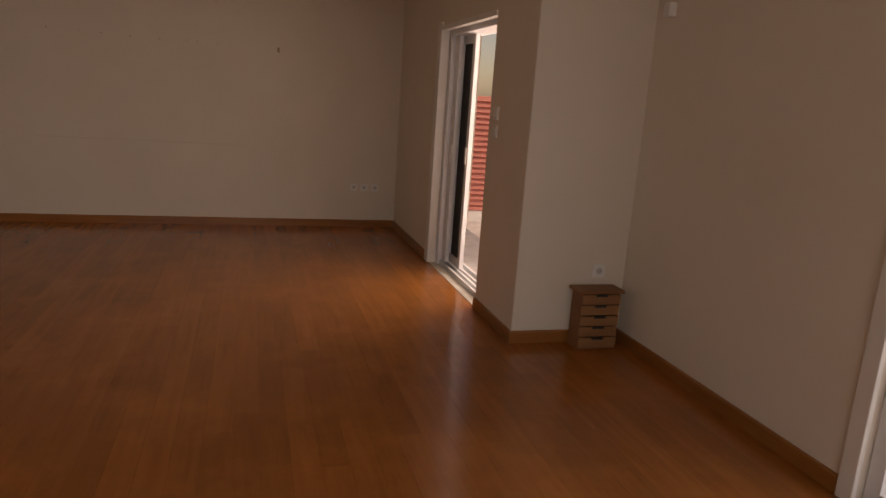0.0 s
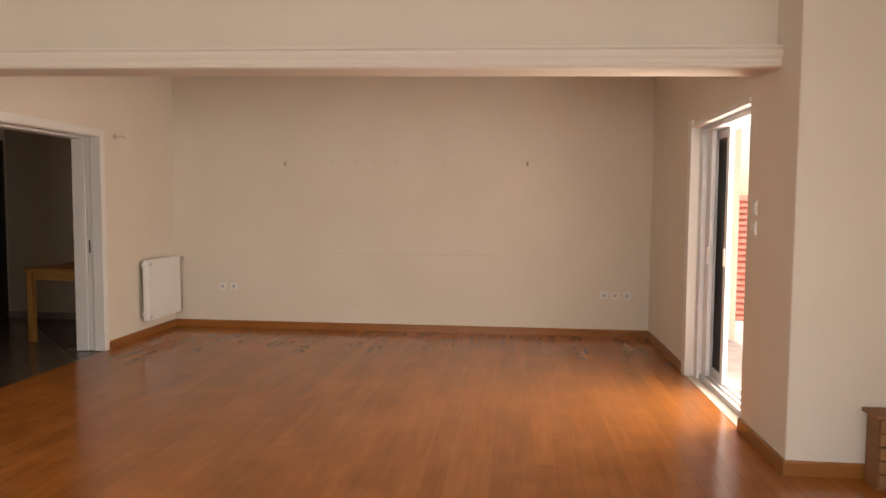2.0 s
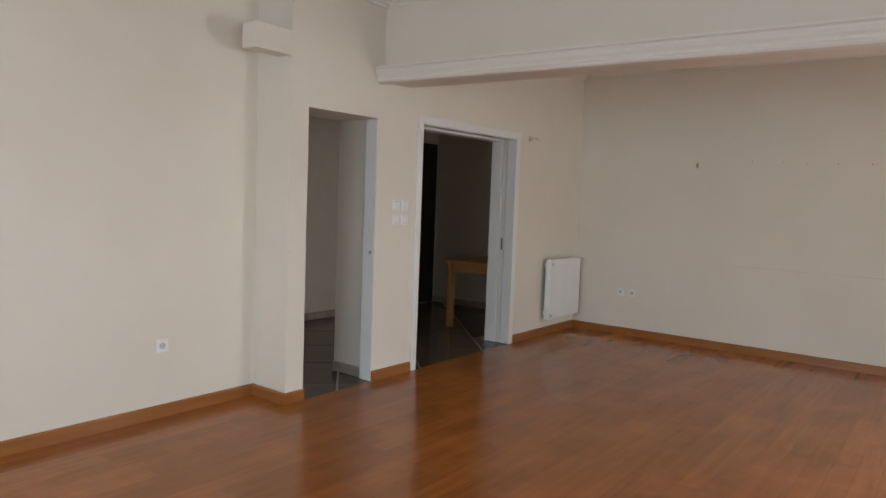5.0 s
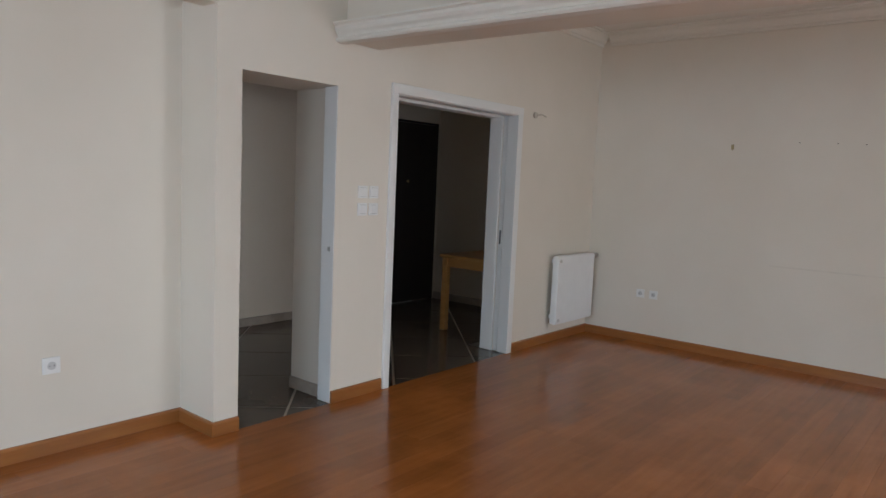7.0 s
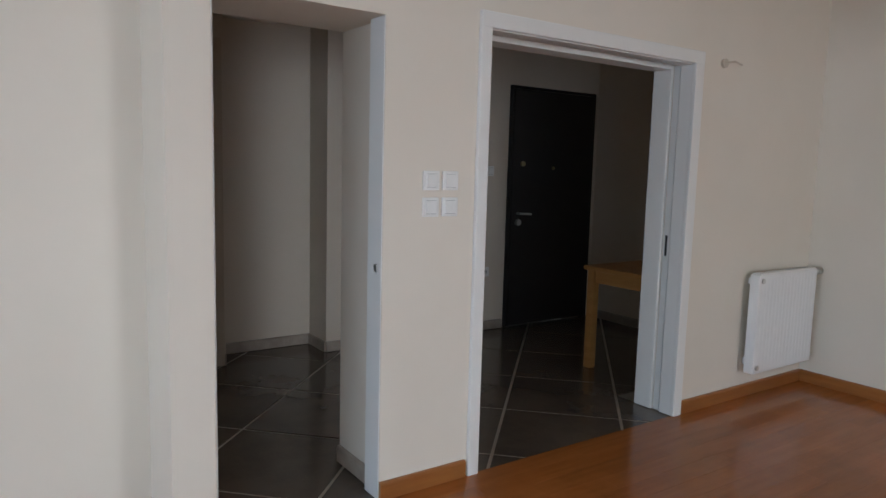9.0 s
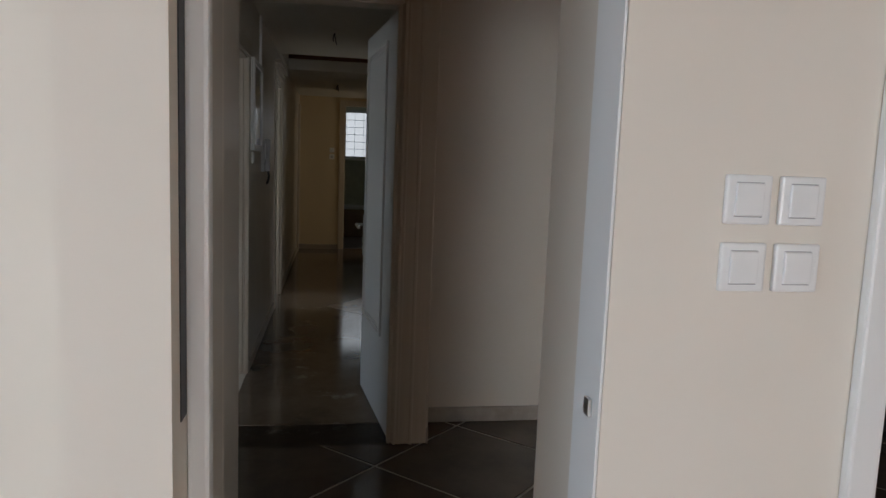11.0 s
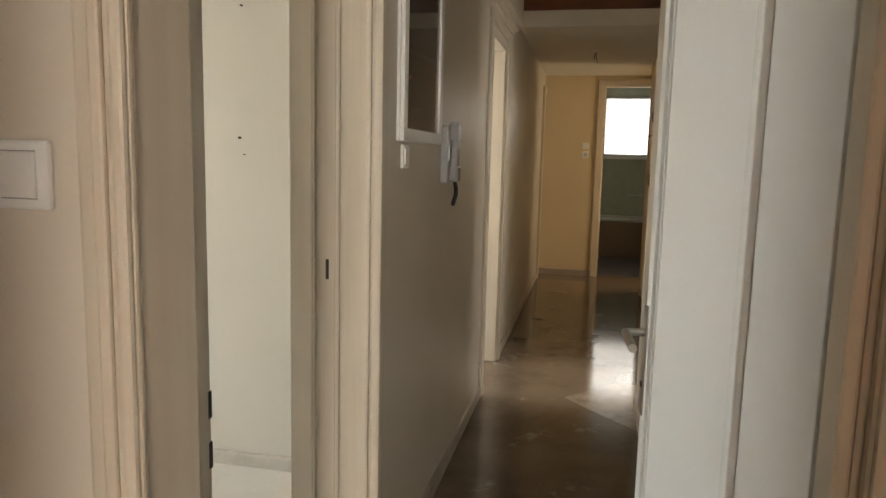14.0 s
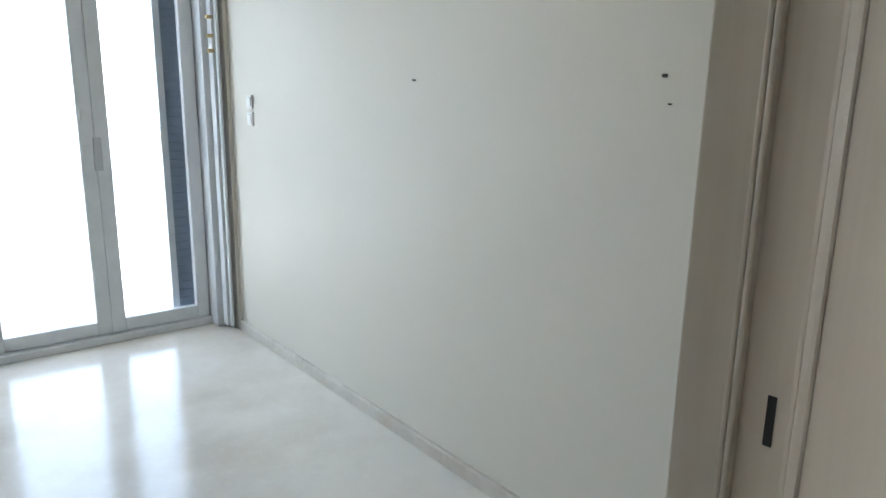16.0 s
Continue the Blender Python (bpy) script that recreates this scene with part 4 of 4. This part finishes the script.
part("backing", blocks((-7.075, -6.93, -0.712, -0.70, 0.04, 2.33)), SHUTTER, st)
part("stile", blocks((-7.08, -7.06, -0.70, -0.66, 0.04, 2.33)), SHUTTER, st)
part("leading_stile", blocks((-6.925, -6.885, -0.705, -0.655, 0.04, 2.33), bevel=0.004), ALU, st, "pale aluminium edge")
for i in range(45):
    part("slat", blocks((-7.06, -6.925, -0.69, -0.67, 0.05 + i * 0.0505, 0.0995 + i * 0.0505), bevel=0.003), SHUTTER, st)
part("shutter_pull", blocks((-6.90, -6.875, -0.655, -0.63, 1.05, 1.2), bevel=0.004), PLASTIC, st)
for z in (1.62, 1.70, 1.80):
    tagged(part("strap_bracket", blocks((-7.11, -7.075, -0.36, -0.335, z, z + 0.02), bevel=0.003), BRASS, None), "small rusty bracket on the window reveal", "bracket")
setting("balcony_floor_south", blocks((-12.0, XN - 0.4, -8.0, -0.62, -0.2, -0.03)), STONE, "pale balcony paving in full daylight", "balcony floor")
setting("balcony_parapet", blocks((-14.0, XN - 0.4, -7.6, -7.4, -0.03, 1.0)), PLASTER, "white rendered balcony parapet", "parapet")

# ---- bathroom things ----
tubt = thing("bathtub", (-15.2, 4.6, 0), "tan built-in bathtub under the window", "bathtub")
part("apron", blocks((-15.02, -14.97, 3.72, 5.38, 0, 0.53), bevel=0.01), TUB, tubt)
part("rim", blocks((-15.64, -15.55, 3.72, 5.38, 0.53, 0.575), (-15.06, -14.96, 3.72, 5.38, 0.53, 0.575), (-15.55, -15.06, 3.72, 3.82, 0.53, 0.575), (-15.55, -15.06, 5.28, 5.38, 0.53, 0.575), bevel=0.012), ENAMEL, tubt, "pale tub rim")
part("basin", blocks((-15.55, -15.06, 3.82, 5.28, 0.15, 0.2)), TUB, tubt)
bw = thing("window_bath", (-15.72, 4.52, 1.49), "bright frosted bathroom window with a grille", "window", kind="structure")
part("pane", blocks((-15.74, -15.73, 4.18, 4.86, 1.535, 2.385)), FROSTED, bw)
part("frame", blocks((-15.76, -15.67, 4.14, 4.18, 1.49, 2.43), (-15.76, -15.67, 4.86, 4.90, 1.49, 2.43), (-15.76, -15.67, 4.18, 4.86, 1.49, 1.535), (-15.76, -15.67, 4.18, 4.86, 2.385, 2.43)), ALU_GREY, bw)
part("sill", blocks((-15.66, -15.62, 4.12, 4.92, 1.455, 1.489), bevel=0.004), ENAMEL, bw, "pale window sill")
for i in range(1, 6):
    part("grille_bar", rod(bmesh.new(), (-15.715, 4.18, 1.535 + i * 0.142), (-15.715, 4.86, 1.535 + i * 0.142), 0.006, 6), ALU_GREY, bw)
for i in range(1, 4):
    part("grille_upright", rod(bmesh.new(), (-15.715, 4.18 + i * 0.17, 1.535), (-15.715, 4.18 + i * 0.17, 2.385), 0.005, 6), ALU_GREY, bw)
tr = thing("towel_rail", (-15.62, 4.75, 0.95), "thin chrome towel rail over the tub", "towel rail")
part("rail", rod(bmesh.new(), (-15.6, 4.58, 0.90), (-15.6, 5.0, 0.90), 0.01), STEEL, tr)
part("post", rod(bmesh.new(), (-15.65, 4.6, 0.90), (-15.6, 4.6, 0.90), 0.008), STEEL, tr)

# ---- pieces of the floors ----
def clipped(poly, x0, x1, y0, y1):
    for axis, limit, keep_less in ((0, x0, False), (0, x1, True), (1, y0, False), (1, y1, True)):
        out = []
        for i, p in enumerate(poly):
            q = poly[(i + 1) % len(poly)]
            pin, qin = ((v[axis] <= limit) if keep_less else (v[axis] >= limit) for v in (p, q))
            if pin:
                out.append(p)
            if pin != qin:
                s = (limit - p[axis]) / (q[axis] - p[axis])
                out.append((p[0] + s * (q[0] - p[0]), p[1] + s * (q[1] - p[1])))
        poly = out
        if len(poly) < 3:
            return []
    return poly


def slab(poly, z0, z1):
    bm = bmesh.new()
    top = [bm.verts.new((x, y, z1)) for x, y in poly]
    low_ring = [bm.verts.new((x, y, z0)) for x, y in poly]
    bm.faces.new(top)
    n = len(poly)
    for i in range(n):
        bm.faces.new((top[i], low_ring[i], low_ring[(i + 1) % n], top[(i + 1) % n]))
    bmesh.ops.recalc_face_normals(bm, faces=bm.faces)
    return bm


# Light falling from the east room doorway, painted as paler scuffed marble.
lit_patch = marble("door_lit_marble", (0.30, 0.235, 0.175), (0.19, 0.145, 0.105), 0.10, 7.0, (0.55, 0.49, 0.41), 0.6)
tagged(part("floor_mark", slab([(-8.50, 3.90), (-8.22, 4.14), (-8.07, 4.30), (-8.445, 4.305), (-8.445, 4.515), (-8.72, 4.515), (-8.90, 4.25)], 0.0, 0.0015), lit_patch, None), "pale scuffed patch painting doorway light on the corridor marble", "floor mark", kind="structure")

hall_floor = bpy.data.objects["floor_hall"]
STEP, JOINT = 0.953, 0.024
for zone in ((-5.415, HX, 2.84, 8.02), (HX, XL - 0.004, 3.70, 4.42), (HX, XL - 0.004, 4.90, 6.37)):
    for i in range(-6, 9):
        for k in range(-8, 3):
            u0, v0 = -0.73 + i * STEP + JOINT / 2, -9.99 + (k + 6) * STEP * -1 + 4 * STEP + JOINT / 2
            u1, v1 = u0 + STEP - JOINT, v0 + STEP - JOINT
            poly = [((u + v) / 2, (u - v) / 2) for u, v in ((u0, v0), (u1, v0), (u1, v1), (u0, v1))]
            poly = clipped(poly, *zone)
            if len(poly) >= 3:
                part("tile", slab(poly, -0.02, -0.004), HALL_TILE, hall_floor)

living_floor = bpy.data.objects["floor_living"]
rng = random.Random(5)
W, GAP = 0.118, 0.0003
LENGTHS = (0.85, 1.05, 1.3)
shared = {n: mesh_of("plank", slab([(GAP, GAP), (W - GAP, GAP), (W - GAP, n - GAP), (GAP, n - GAP)], -0.007, 0.0), FLOOR_WOOD) for n in LENGTHS}
rest, near = bmesh.new(), 0
for c in range(int((XRR - XN) / W) + 1):
    x, y = XN + c * W, YS - rng.random() * 1.2
    while y < YE:
        n = rng.choice(LENGTHS)
        board = [(x + GAP, y + GAP), (x + W - GAP, y + GAP), (x + W - GAP, y + n - GAP), (x + GAP, y + n - GAP)]
        whole = XL < x and x + W < XR and y > 0.9 and y + n < YE
        if whole and near < 300:
            ob = new("plank", shared[n])
            ob.matrix_basis = Matrix.Translation((x, y, 0))
            ob.parent = living_floor
            near += 1
        else:
            for zone in ((XN, XL, YS, 3.545), (XL, XR, YS, YE), (XR, XRR, YS, YP)):
                cut = clipped(board, *zone)
                if len(cut) >= 3:
                    rest.faces.new([rest.verts.new((*p, 0.0)) for p in cut])
        y += n
bmesh.ops.recalc_face_normals(rest, faces=rest.faces)
for f in rest.faces:
    if f.normal.z < 0:
        f.normal_flip()
tagged(part("planks", rest, FLOOR_WOOD, living_floor), "varnished wooden planks", kind="stuff")
